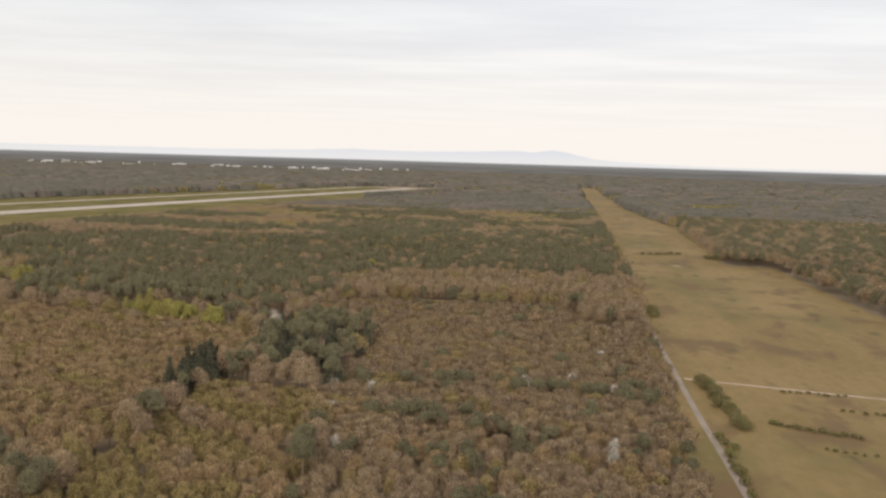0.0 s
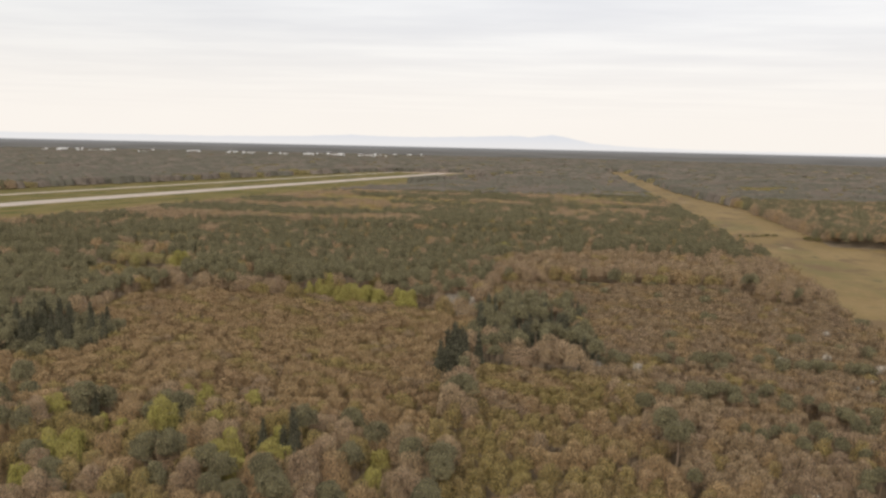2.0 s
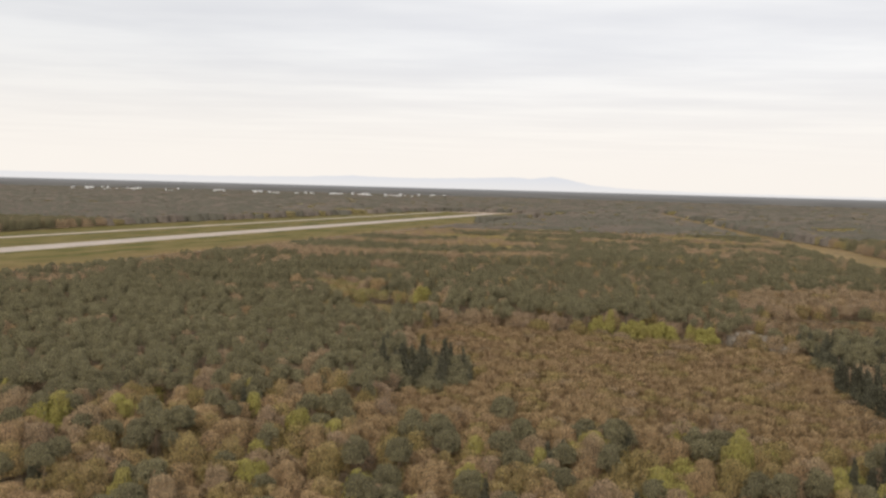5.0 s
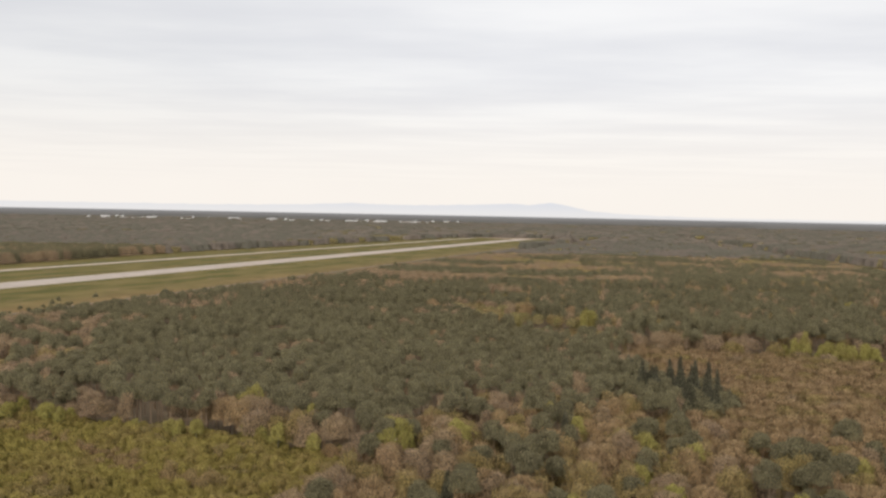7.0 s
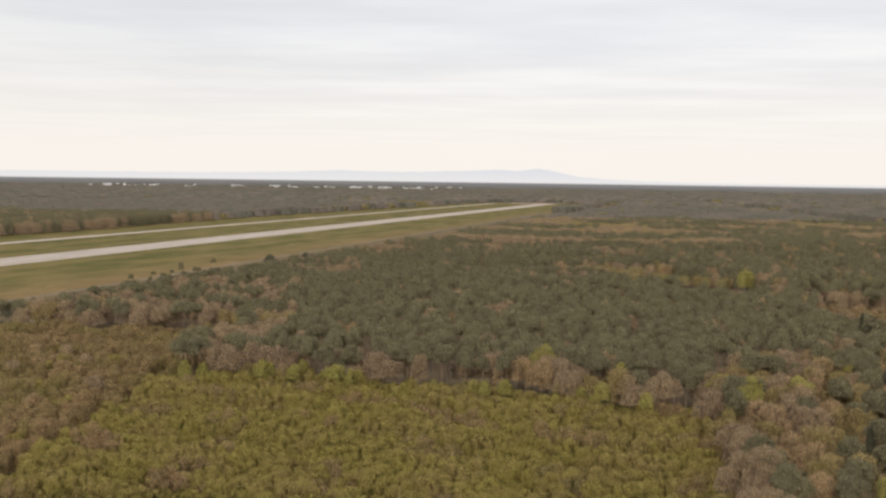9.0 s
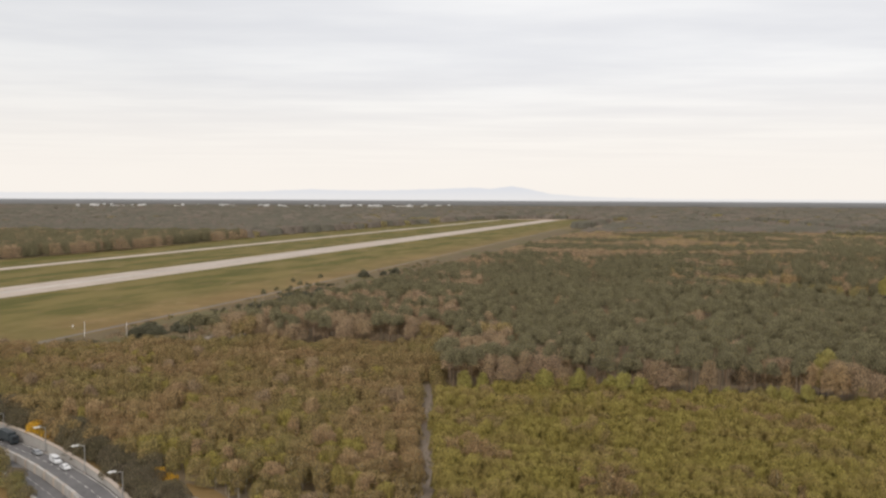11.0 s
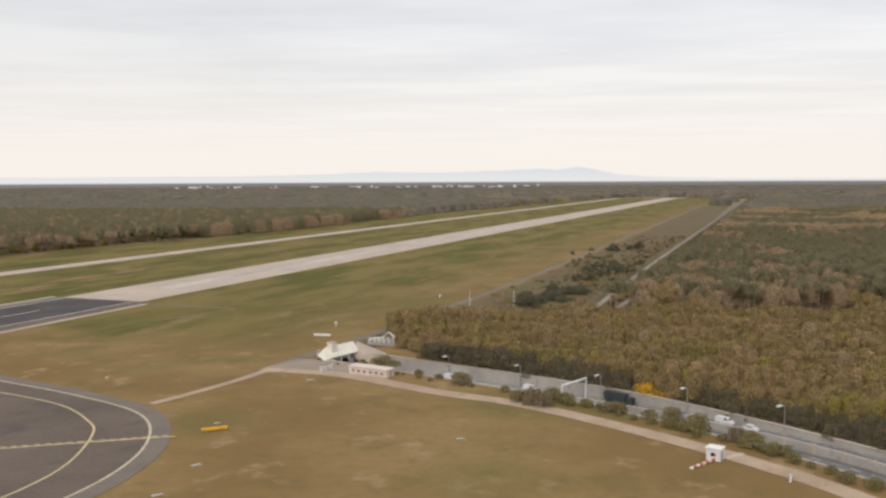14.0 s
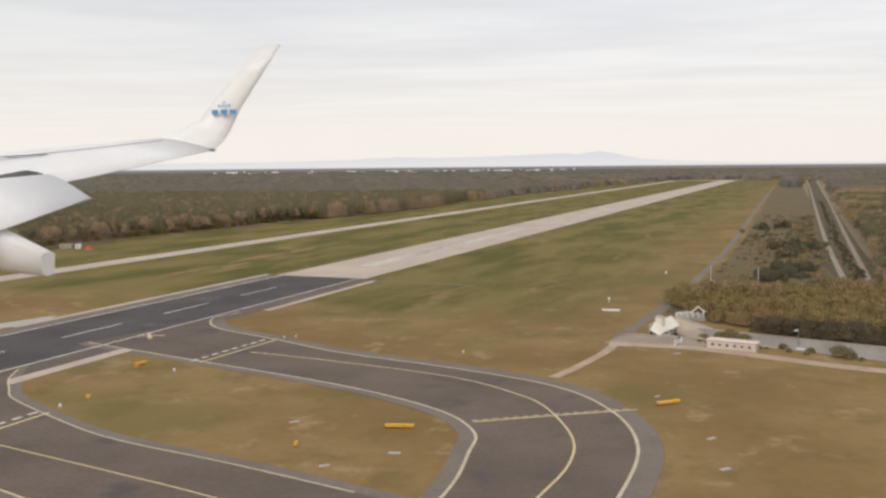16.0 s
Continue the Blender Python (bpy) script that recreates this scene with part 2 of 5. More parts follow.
LEAF = {
    "brown": foliage("brown_twigs", (0.338, 0.227, 0.128), (0.369, 0.252, 0.134), (0.387, 0.269, 0.138)),
    "purple": foliage("bare_purple_twigs", (0.310, 0.218, 0.141), (0.335, 0.239, 0.145), (0.350, 0.252, 0.143)),
    "yellow": foliage("yellow_green_buds", (0.311, 0.232, 0.100), (0.330, 0.234, 0.118), (0.315, 0.244, 0.093)),
    "young": foliage("young_green_leaves", (0.252, 0.202, 0.060), (0.269, 0.202, 0.075), (0.280, 0.230, 0.063), 0.05, thin=0.40),
    "sapling": foliage("sapling_twigs", (0.298, 0.196, 0.100), (0.234, 0.186, 0.072), (0.285, 0.205, 0.096), 0.022),
    "pine": foliage("pine_needles", (0.149, 0.131, 0.076), (0.166, 0.147, 0.085), (0.199, 0.175, 0.097), even=0.5, thin=0.40),
    "spruce": foliage("spruce_needles", (0.095, 0.088, 0.059), (0.105, 0.099, 0.065), (0.124, 0.116, 0.074), even=0.6, thin=0.40),
    "lime": foliage("fresh_lime_leaves", (0.309, 0.269, 0.081), (0.293, 0.244, 0.083), (0.328, 0.289, 0.088), even=0.7, thin=0.40),
    "white": foliage("white_blossom", (0.60, 0.52, 0.42), (0.50, 0.43, 0.33), (0.64, 0.57, 0.47)),
    "orange": foliage("orange_blossom", (0.56, 0.31, 0.035), (0.50, 0.27, 0.035), (0.58, 0.35, 0.045)),
    "clear": foliage("pale_clearing_growth", (0.296, 0.234, 0.114), (0.252, 0.213, 0.079), (0.320, 0.254, 0.128)),
    "bush": foliage("dark_green_bush", (0.187, 0.154, 0.070), (0.205, 0.165, 0.081), (0.215, 0.191, 0.070)),
    "verge": foliage("verge_twigs", (0.190, 0.148, 0.098), (0.205, 0.165, 0.090), (0.214, 0.176, 0.090), thin=0.2),
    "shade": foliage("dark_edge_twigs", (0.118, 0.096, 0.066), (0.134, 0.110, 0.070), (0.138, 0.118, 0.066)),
    # far woods: distance haze is put into these greyed leaf colours
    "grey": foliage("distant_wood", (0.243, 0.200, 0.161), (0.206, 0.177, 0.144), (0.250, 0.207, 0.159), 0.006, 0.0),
    "hazed_pine": foliage("haze_greyed_pine", (0.162, 0.150, 0.117), (0.175, 0.160, 0.125), (0.185, 0.170, 0.125), 0.006, 0.0),
}


# ---- builders ----
def link(name, verts, faces, material, parent=None, label=""):
    me = bpy.data.meshes.new(name)
    me.from_pydata([(v[0] * UNIT, v[1] * UNIT, v[2] * UNIT) for v in verts], [], faces)
    me.materials.append(material)
    ob = new(name, me)
    ob.parent = parent
    return tagged(ob, label)


def part(name, bm, material, parent=None, label="", scale=UNIT):
    me = bpy.data.meshes.new(name)
    bm.transform(Matrix.Scale(scale, 4))
    bm.to_mesh(me)
    bm.free()
    me.materials.append(material)
    ob = new(name, me)
    ob.parent = parent
    return tagged(ob, label)


def thing(name, label, category, group="", m=None):
    ob = new(name)
    if m is not None:
        ob.matrix_world = spot(m)
    return tagged(ob, label, category, group)


def spot(m):
    """A pose given in plan units, brought to metres."""
    q = m.copy()
    q.translation = m.translation * UNIT
    return q


def box(bm, x, y, z, sx, sy, sz, bevel=0.0, turn=0.0):
    """A box whose base is centred on x, y, z."""
    made = bmesh.ops.create_cube(bm, size=1.0, matrix=Matrix.Translation((x, y, z + sz / 2)) @ Matrix.Rotation(turn, 4, "Z") @ Matrix.Diagonal((sx, sy, sz, 1)))
    if bevel:
        edges = {e for v in made["verts"] for e in v.link_edges}
        bmesh.ops.bevel(bm, geom=list(edges), offset=bevel, segments=2, affect="EDGES")
    return bm


def rod(bm, a, b, r, r2=None, sides=8):
    a, b = Vector(a), Vector(b)
    d = b - a
    m = Matrix.Translation((a + b) / 2) @ d.to_track_quat("Z", "Y").to_matrix().to_4x4()
    bmesh.ops.create_cone(bm, cap_ends=True, segments=sides, radius1=r, radius2=r if r2 is None else r2, depth=d.length, matrix=m)
    return bm


def curve_points(pts, step=4.0):
    """A smooth line through the given corners."""
    p = [np.array(q, float) for q in pts]
    p = [2 * p[0] - p[1]] + p + [2 * p[-1] - p[-2]]
    out = []
    for i in range(1, len(p) - 2):
        n = max(2, int(np.linalg.norm(p[i + 1] - p[i]) / step))
        for s in np.arange(n) / n:
            out.append(0.5 * (2 * p[i] + (p[i + 1] - p[i - 1]) * s + (2 * p[i - 1] - 5 * p[i] + 4 * p[i + 1] - p[i + 2]) * s * s
                              + (3 * p[i] - p[i - 1] - 3 * p[i + 1] + p[i + 2]) * s ** 3))
    out.append(p[-2])
    return np.array(out)


def offset(line, d):
    """The line moved d metres to its left."""
    t = np.gradient(line[:, :2], axis=0)
    t /= np.linalg.norm(t, axis=1)[:, None] + 1e-9
    out = line.copy()
    out[:, 0] -= t[:, 1] * d
    out[:, 1] += t[:, 0] * d
    return out


def resample(line, n):
    s = np.concatenate([[0], np.cumsum(np.linalg.norm(np.diff(line, axis=0), axis=1))])
    q = np.linspace(0, s[-1], n)
    return np.stack([np.interp(q, s, line[:, i]) for i in range(line.shape[1])], 1)


def sheet(name, left, right, z, material, parent=None, label="", n=0):
    """A flat strip between two lines."""
    n = n or max(len(left), len(right))
    a, b = resample(left[:, :2], n), resample(right[:, :2], n)
    v = [(*p, z) for p in a] + [(*p, z) for p in b]
    return link(name, v, [(i, i + 1, n + i + 1, n + i) for i in range(n - 1)], material, parent, label)


def stripe(name, line, width, z, material, parent=None, label=""):
    return sheet(name, offset(line, width / 2), offset(line, -width / 2), z, material, parent, label)


def dashes(name, line, width, length, gap, z, material, parent, first=0.0):
    """One object a dash, along a line."""
    s = np.concatenate([[0], np.cumsum(np.linalg.norm(np.diff(line[:, :2], axis=0), axis=1))])
    q = first
    while q + length <= s[-1]:
        seg = np.stack([np.interp(np.linspace(q, q + length, 4), s, line[:, i]) for i in range(2)], 1)
        stripe(name, seg, width, z, material, parent)
        q += length + gap


def inside(x, y, poly):
    """Which points lie in the polygon."""
    x, y = np.asarray(x, float), np.asarray(y, float)
    hit = np.zeros(x.shape, bool)
    for (x1, y1), (x2, y2) in zip(poly, poly[1:] + poly[:1]):
        cross = (y1 > y) != (y2 > y)
        hit ^= cross & (x < (x2 - x1) * (y - y1) / (y2 - y1 + 1e-12) + x1)
    return hit


def wave(x, y, scale, seed):
    """Smooth random values from 0 to 1 over the plan."""
    r = np.random.RandomState(seed)
    total = np.zeros(np.shape(x))
    for i in range(7):
        a, k, ph = r.uniform(0, 6.28), r.uniform(0.6, 1.9) / scale * 6.28, r.uniform(0, 6.28)
        total = total + np.sin((np.cos(a) * x + np.sin(a) * y) * k + ph)
    return 1 / (1 + np.exp(-total * 0.9))


# ---- the plan ----
RUN_O, RUN_A = np.array((-103.0, 515.0)), math.atan(0.281)
RUN_U = np.array((math.sin(RUN_A), math.cos(RUN_A)))
RUN_N = np.array((-RUN_U[1], RUN_U[0]))


def along(s, w):
    """A place s metres down the runway from the end of its concrete, w metres across it."""
    return RUN_O + RUN_U * s + RUN_N * w


OPEN_FIELD = [(-3000, -900), (250, -900), (262, 60), (258, 120), (262, 170), (262, 206), (250, 228), (238, 243), (216, 256), (181, 284), (146, 318), (103, 350), (70, 376), (62, 402), (58, 436),
              (95, 447), (140, 458), (160, 500), (180, 590), (238, 816), (262, 900), (322, 1118), (395, 1600), (520, 2050), (660, 2600), (840, 3250), (860, 3420), (520, 3420),
              (380, 3300), (-86, 1830), (-187, 1345), (-250, 1150), (-345, 905), (-385, 793), (-440, 600), (-620, 0), (-3000, -300)]
MEADOW = [(1022, -300), (1032, 150), (1040, 309), (1056, 489), (1070, 624), (1093, 864), (1120, 1210), (1174, 2008), (1312, 4100), (1421, 4083), (1291, 2268), (1295, 1648),
          (1246, 1148), (1226, 1038), (1278, 1022), (1270, 857), (1262, 691), (1300, 400), (1330, -300)]
ROAD_LINE = curve_points([(28, 371, -5.0), (58, 354, -5.0), (100, 328, -4.5), (140, 301, -3.3), (168, 276, -2.0), (192, 250, -1.0), (210, 227, -0.6), (224, 200, -0.35), (236, 165, 0.0), (243, 120, 0.0), (246, 40, 0.0), (246, -120, 0.0)], 5.0)
TRENCH_TOP = [p for p in ROAD_LINE if p[2] < -0.32]
TRENCH = np.array(TRENCH_TOP)
ROAD_HALF = 9.6

# ---- ground ----
from mathutils.geometry import delaunay_2d_cdt
R_GROUND = 4980.0 / UNIT
rim = [(math.cos(a) * R_GROUND, math.sin(a) * R_GROUND) for a in np.linspace(0, 2 * math.pi, 96, endpoint=False)]
tl, tr = offset(TRENCH, ROAD_HALF)[:, :2], offset(TRENCH, -ROAD_HALF)[:, :2]
trench_ring = [tuple(p) for p in tl] + [tuple(p) for p in tr[::-1]]
pts = [Vector(p) for p in rim + trench_ring]
n0, n1 = len(rim), len(trench_ring)
edges = [(i, (i + 1) % n0) for i in range(n0)] + [(n0 + i, n0 + (i + 1) % n1) for i in range(n1)]
verts2, _, faces2, _, _, _ = delaunay_2d_cdt(pts, edges, [], 1, 1e-4)
centres = np.array([np.mean([verts2[i] for i in f], axis=0) for f in faces2])
keep = ~inside(centres[:, 0], centres[:, 1], trench_ring)
ground = link("ground", [(v.x, v.y, 0.0) for v in verts2], [f for f, k in zip(faces2, keep) if k], M_FOREST_FLOOR)
tagged(ground, "dark brown forest floor of the wide plain", "ground", kind="structure")


def lawn(name, poly, z, material, label):
    """A flat piece of ground cover, cut round the sunken road."""
    p = [Vector(q) for q in poly] + [Vector(q) for q in trench_ring]
    a, b = len(poly), n1
    e = [(i, (i + 1) % a) for i in range(a)] + [(a + i, a + (i + 1) % b) for i in range(b)]
    v, _, f, _, _, _ = delaunay_2d_cdt(p, e, [], 0, 1e-4)
    c = np.array([np.mean([v[i] for i in q], axis=0) for q in f])
    k = inside(c[:, 0], c[:, 1], poly) & ~inside(c[:, 0], c[:, 1], trench_ring)
    ob = link(name, [(q.x, q.y, z) for q in v], [q for q, w in zip(f, k) if w], material)
    return tagged(ob, label, "grass", kind="structure")


lawn("ground_airfield", OPEN_FIELD, 0.03, M_FIELD, "dry brown and olive airfield grass around the runway")
heath = [(40, 360), (62, 432), (105, 560), (168, 786), (300, 1290), (560, 2300), (668, 2440), (418, 1476), (300, 1040), (238, 816), (176, 590), (158, 500), (140, 458), (95, 447), (70, 425), (62, 380)]
lawn("ground_heath", heath, 0.07, M_HEATH, "strip of dry brown heath beside the perimeter road")
meadow = link("ground_meadow", [(x, y, 0.04) for x, y in MEADOW], [tuple(range(len(MEADOW)))], M_STRAW)
tagged(meadow, "pale straw-coloured open meadow strip between the woods", "meadow", kind="structure")

# ---- runway, taxiways, roads ----
def strip_line(s0, s1, w, n=60):
    return np.array([along(s, w) for s in np.linspace(s0, s1, n)])


runway = thing("runway", "long pale concrete runway with a dark asphalt end", "runway")
runway["kind"] = "structure"
sheet("concrete_surface", strip_line(0, 2890, 60), strip_line(0, 2890, 0), 0.10, M_CONCRETE, runway, "pale beige worn concrete")
sheet("asphalt_surface", strip_line(-330, 0, 57), strip_line(-330, 0, 4), 0.10, M_ASPHALT, runway, "dark grooved asphalt")
sheet("runway_shoulder", strip_line(-330, 0, 4), strip_line(-330, 0, -7), 0.105, M_TAXI, runway)
sheet("runway_shoulder", strip_line(-330, 0, 66), strip_line(-330, 0, 57), 0.105, M_SHOULDER, runway)
sheet("pale_edge", strip_line(-118, -8, -7), strip_line(-118, -8, -11), 0.11, M_CONCRETE, runway, "pale concrete edge strip")
sheet("pale_edge", strip_line(-290, -200, -7), strip_line(-290, -200, -13), 0.11, M_CONCRETE, runway, "pale concrete edge strip")
sheet("pale_edge", strip_line(-190, 2, 66), strip_line(-190, 2, 70), 0.11, M_CONCRETE, runway, "pale concrete edge strip")
for w in (4.6, 56.4):
    stripe("edge_line", strip_line(-330, 0, w), 0.9, 0.125, M_WHITE_LINE, runway)
dashes("centre_dash", strip_line(-330, 0, 30.5), 0.9, 33, 27, 0.125, M_WHITE_LINE, runway, first=9)
for s in np.arange(60, 2880, 7.5 * 4):
    sheet("slab_joint", np.array([along(s, 0), along(s, 60)]), np.array([along(s + 0.25, 0), along(s + 0.25, 60)]), 0.112, M_CONCRETE_OLD, runway)
for w in (15, 30, 45):
    stripe("slab_joint", strip_line(0, 2890, w), 0.22, 0.112, M_CONCRETE_OLD, runway)
sheet("rubber_marks", strip_line(60, 900, 35), strip_line(60, 900, 24), 0.114, surface("rubber_streaks", (0.36, 0.31, 0.275), (0.58, 0.52, 0.46), (0.02, 0.25), 0.85, stretch=(1, 0.15, 1)), runway, "tyre rubber streaks")
tagged(sheet("cross_strip", np.array([along(-6, -70), along(-6, 0)]), np.array([along(-8.5, -70), along(-8.5, 0)]), 0.10, M_SHOULDER), "narrow paved crossing strip through the grass", "path", kind="structure")

far_taxi = sheet("road_far_taxiway", strip_line(-260, 2860, 222), strip_line(-260, 2860, 200), 0.10, M_CONCRETE)
tagged(far_taxi, "pale concrete parallel taxiway beyond the runway", "taxiway", kind="structure")
ramp_poly = [tuple(along(s, w)) for s, w in ((2890, 0), (3060, -20), (3120, 60), (3080, 160), (2890, 210), (2870, 150))]
tagged(link("ground_sand", [(x, y, 0.09) for x, y in ramp_poly], [tuple(range(6))], M_GRAVEL), "bare sandy ground beyond the runway end", "sand", kind="structure")
rs2 = np.random.RandomState(8)
M_SOIL = surface("bare_brown_soil", (0.20, 0.115, 0.05), (0.28, 0.18, 0.09), (0.05, 0.4))
for px_, py_, a_, b_ in ((-225, 545, 26, 5), (-205, 640, 40, 6), (-188, 690, 24, 5), (-205, 585, 18, 4)):
    ring_ = [(px_ + RUN_U[0] * a_ * math.cos(q) * f + RUN_N[0] * b_ * math.sin(q) * f, py_ + RUN_U[1] * a_ * math.cos(q) * f + RUN_N[1] * b_ * math.sin(q) * f) for q, f in zip(np.linspace(0, 6.283, 22, endpoint=False), rs2.uniform(0.55, 1.15, 22))]
    tagged(link("ground_bare_patch", [(x, y, 0.085) for x, y in ring_], [tuple(range(22))], M_SOIL), "bare brown soil showing through the grass", "soil", kind="structure")
apron_l = np.array([along(s, 70) for s in (-330, -250, -190, -168)])
apron_r = np.array([along(s, w) for s, w in ((-330, 96), (-250, 92), (-190, 86), (-160, 74))])
tagged(sheet("road_west_exit", apron_r, apron_l, 0.105, M_CONCRETE_OLD), "grey concrete taxiway exit across the runway", "taxiway", kind="structure")

# curved taxiway that leaves the runway
out_edge = curve_points([(-136, 392), (-143, 381), (-142, 370), (-132, 353), (-101, 331), (-71, 309), (-30, 288), (3, 266), (18, 240), (22, 210), (15, 177), (2, 140), (-25, 80), (-60, 0)])
in_edge = curve_points([(-172, 322), (-162, 316), (-118, 293), (-62, 263), (-29, 238), (-17, 218), (-17, 203), (-20, 174), (-34, 130), (-62, 70), (-100, 0)])
mid_line = curve_points([(-104, 308), (-69, 294.5), (-28, 275), (-7, 255), (1, 241), (7, 215), (5.5, 195), (-1, 175), (-14, 138), (-40, 78), (-76, 0)])
taxi = thing("taxiway", "curved grey asphalt taxiway with yellow lines", "taxiway")
taxi["kind"] = "structure"
sheet("shoulder", offset(out_edge, 5.8), offset(in_edge, -4.2), 0.108, M_SHOULDER, taxi, n=90)
sheet("pavement", offset(out_edge, 0.2), offset(in_edge, -0.2), 0.122, M_TAXI, taxi, n=90)
stripe("edge_line", out_edge, 0.8, 0.136, M_CREAM_LINE, taxi)
stripe("edge_line", in_edge, 0.8, 0.136, M_CREAM_LINE, taxi)
stripe("centre_line", mid_line, 0.65, 0.14, M_YELLOW, taxi)
hold = np.array([(-18.0, 226.5), (1.5, 233.5), (25.0, 241.5)])
stripe("holding_line", hold, 0.8, 0.145, M_YELLOW, taxi)
dashes("holding_dash", offset(resample(hold, 20), 1.3), 0.6, 1.6, 1.2, 0.145, M_YELLOW, taxi)
bar = np.array([(-115.5, 290.0), (-101.0, 331.0)])
stripe("stop_line", bar, 1.0, 0.145, M_YELLOW, taxi)
dashes("stop_dash", offset(resample(bar, 20), 4.2), 1.2, 3.2, 2.2, 0.145, M_WHITE_LINE, taxi, first=0.5)
stripe("turn_mark", np.array([(-159, 334.0), (-148, 337.0)]), 1.2, 0.13, M_YELLOW, taxi)
stripe("turn_mark", np.array([(-156, 340.0), (-151, 330.0)]), 1.4, 0.134, M_YELLOW, taxi)

taxi_b = thing("taxiway", "straight grey asphalt taxiway with yellow lines", "taxiway")
taxi_b["kind"] = "structure"
b_up = curve_points([(-176, 282), (-167, 262), (-159, 250), (-153, 241), (-128, 221), (-105, 205.5), (-70, 190), (-35, 173), (20, 145)])
b_low = curve_points([(-205, 215), (-170, 200), (-140, 184), (-108, 168), (-60, 140), (0, 105)])
b_mid = curve_points([(-160, 212), (-129, 198), (-93, 182), (-67, 170), (-20, 146)])
sheet("shoulder", offset(b_up, 3.6), offset(b_low, -4.0), 0.107, M_SHOULDER, taxi_b, n=70)
sheet("pavement", offset(b_up, 0.2), offset(b_low, -0.2), 0.119, M_TAXI, taxi_b, n=70)
stripe("edge_line", curve_points([(-172, 276), (-167, 262), (-159, 250), (-153, 241), (-128, 221), (-105, 205.5), (-70, 190), (-38, 174.5)]), 0.55, 0.136, M_CREAM_LINE, taxi_b)
stripe("edge_line", b_low, 0.6, 0.136, M_YELLOW, taxi_b)
stripe("centre_line", b_mid, 0.5, 0.139, M_YELLOW, taxi_b)
bar2 = np.array([(-140.0, 203.0), (-133.0, 226.5)])
stripe("stop_line", bar2, 1.0, 0.145, M_YELLOW, taxi_b)
dashes("stop_dash", offset(resample(bar2, 20), 3.6), 1.2, 3.0, 2.2, 0.145, M_WHITE_LINE, taxi_b)

# perimeter roads and paths
per = curve_points([(4, 280), (10, 291), (20, 310), (30, 347), (57, 425), (98, 560), (161, 786), (297, 1307), (450, 1885), (611, 2496)], 8)
tagged(stripe("road_perimeter", per[5:], 4.8, 0.10, surface("worn_perimeter_tarmac", (0.165, 0.138, 0.112), (0.225, 0.190, 0.155), (0.06, 0.8), 0.9)), "grey perimeter road along the airfield", "road", kind="structure")
grav = curve_points([(3, 277), (9, 288), (15, 301), (21, 315), (26, 330)], 3)
tagged(stripe("road_gravel_link", grav, 3.4, 0.112, M_GRAVEL), "pale gravel link path to the taxiway", "path", kind="structure")
path_line = curve_points([(24, 331), (55, 324), (94, 299), (118, 287), (140, 270), (166, 245), (183, 226), (197, 206), (208, 180), (214, 140), (216, 60)])
tagged(stripe("road_gravel_path", path_line, 7.0, 0.118, M_GRAVEL), "pale gravel service path along the field edge", "path", kind="structure")
yard = [(22, 332), (32, 352), (46, 352), (58, 338), (60, 327), (40, 328)]
tagged(link("ground_yard", [(x, y, 0.104) for x, y in yard], [tuple(range(6))], M_TRACK), "grey hard-standing yard at the tunnel mouth", "yard", kind="structure")
for k, (dx_, label) in enumerate(((0, "pale track in the forest corridor"), (13, "second pale track in the forest corridor"))):
    cl_ = curve_points([(162 + dx_, 505), (243 + dx_ * 1.4, 816), (422 + dx_ * 1.8, 1476), (694 + dx_ * 2, 2474), (900 + dx_ * 2.4, 3240)], 20)
    tagged(stripe("road_corridor_track", cl_, 3.4, 0.09, M_TRACK), label, "track", kind="structure")
CORRIDOR = curve_points([(150, 470), (168, 505), (251, 816), (432, 1476), (706, 2474), (915, 3240)], 20)
corridor_grass = stripe("ground_corridor", CORRIDOR[2:], 30, 0.045, surface("dark_rough_grass", (0.075, 0.066, 0.036), (0.120, 0.100, 0.056), (0.03, 0.3)))
tagged(corridor_grass, "dark rough grass in the straight forest corridor", "grass", kind="structure")
plant_track = np.array([(292.0, 385.0), (294.5, 300.0), (297.0, 238.0), (300.0, 120.0), (305, -50.0)])
tagged(stripe("road_plantation_track", plant_track, 4.0, 0.05, M_TRACK), "grey forest track between young plantations", "track", kind="structure")
m_track = curve_points([(1068, 474), (1080, 470), (1119, 459), (1161, 447), (1260, 425)], 6)
tagged(stripe("road_meadow_track", m_track, 3.2, 0.07, M_GRAVEL), "pale sandy track across the meadow", "track", kind="structure")
m_road = curve_points([(1082, 720), (1074, 620), (1066, 495), (1060, 405), (1057, 346), (1054, 290), (1048, 150), (1040, -300)], 8)
tagged(stripe("road_meadow_edge", m_road, 2.8, 0.075, M_TRACK), "pale road along the meadow edge", "road", kind="structure")

# sunken road that dives into the tunnel
road = thing("road", "grey dual road that sinks between concrete walls", "road")
road["kind"] = "structure"
RL = ROAD_LINE


def ribbon(name, line, a, b, dz, material, parent, label=""):
    p, q = offset(line, a), offset(line, b)
    n = len(line)
    v = [(*w[:2], w[2] + dz) for w in p] + [(*w[:2], w[2] + dz) for w in q]
    return link(name, v, [(i, i + 1, n + i + 1, n + i) for i in range(n - 1)], material, parent, label)


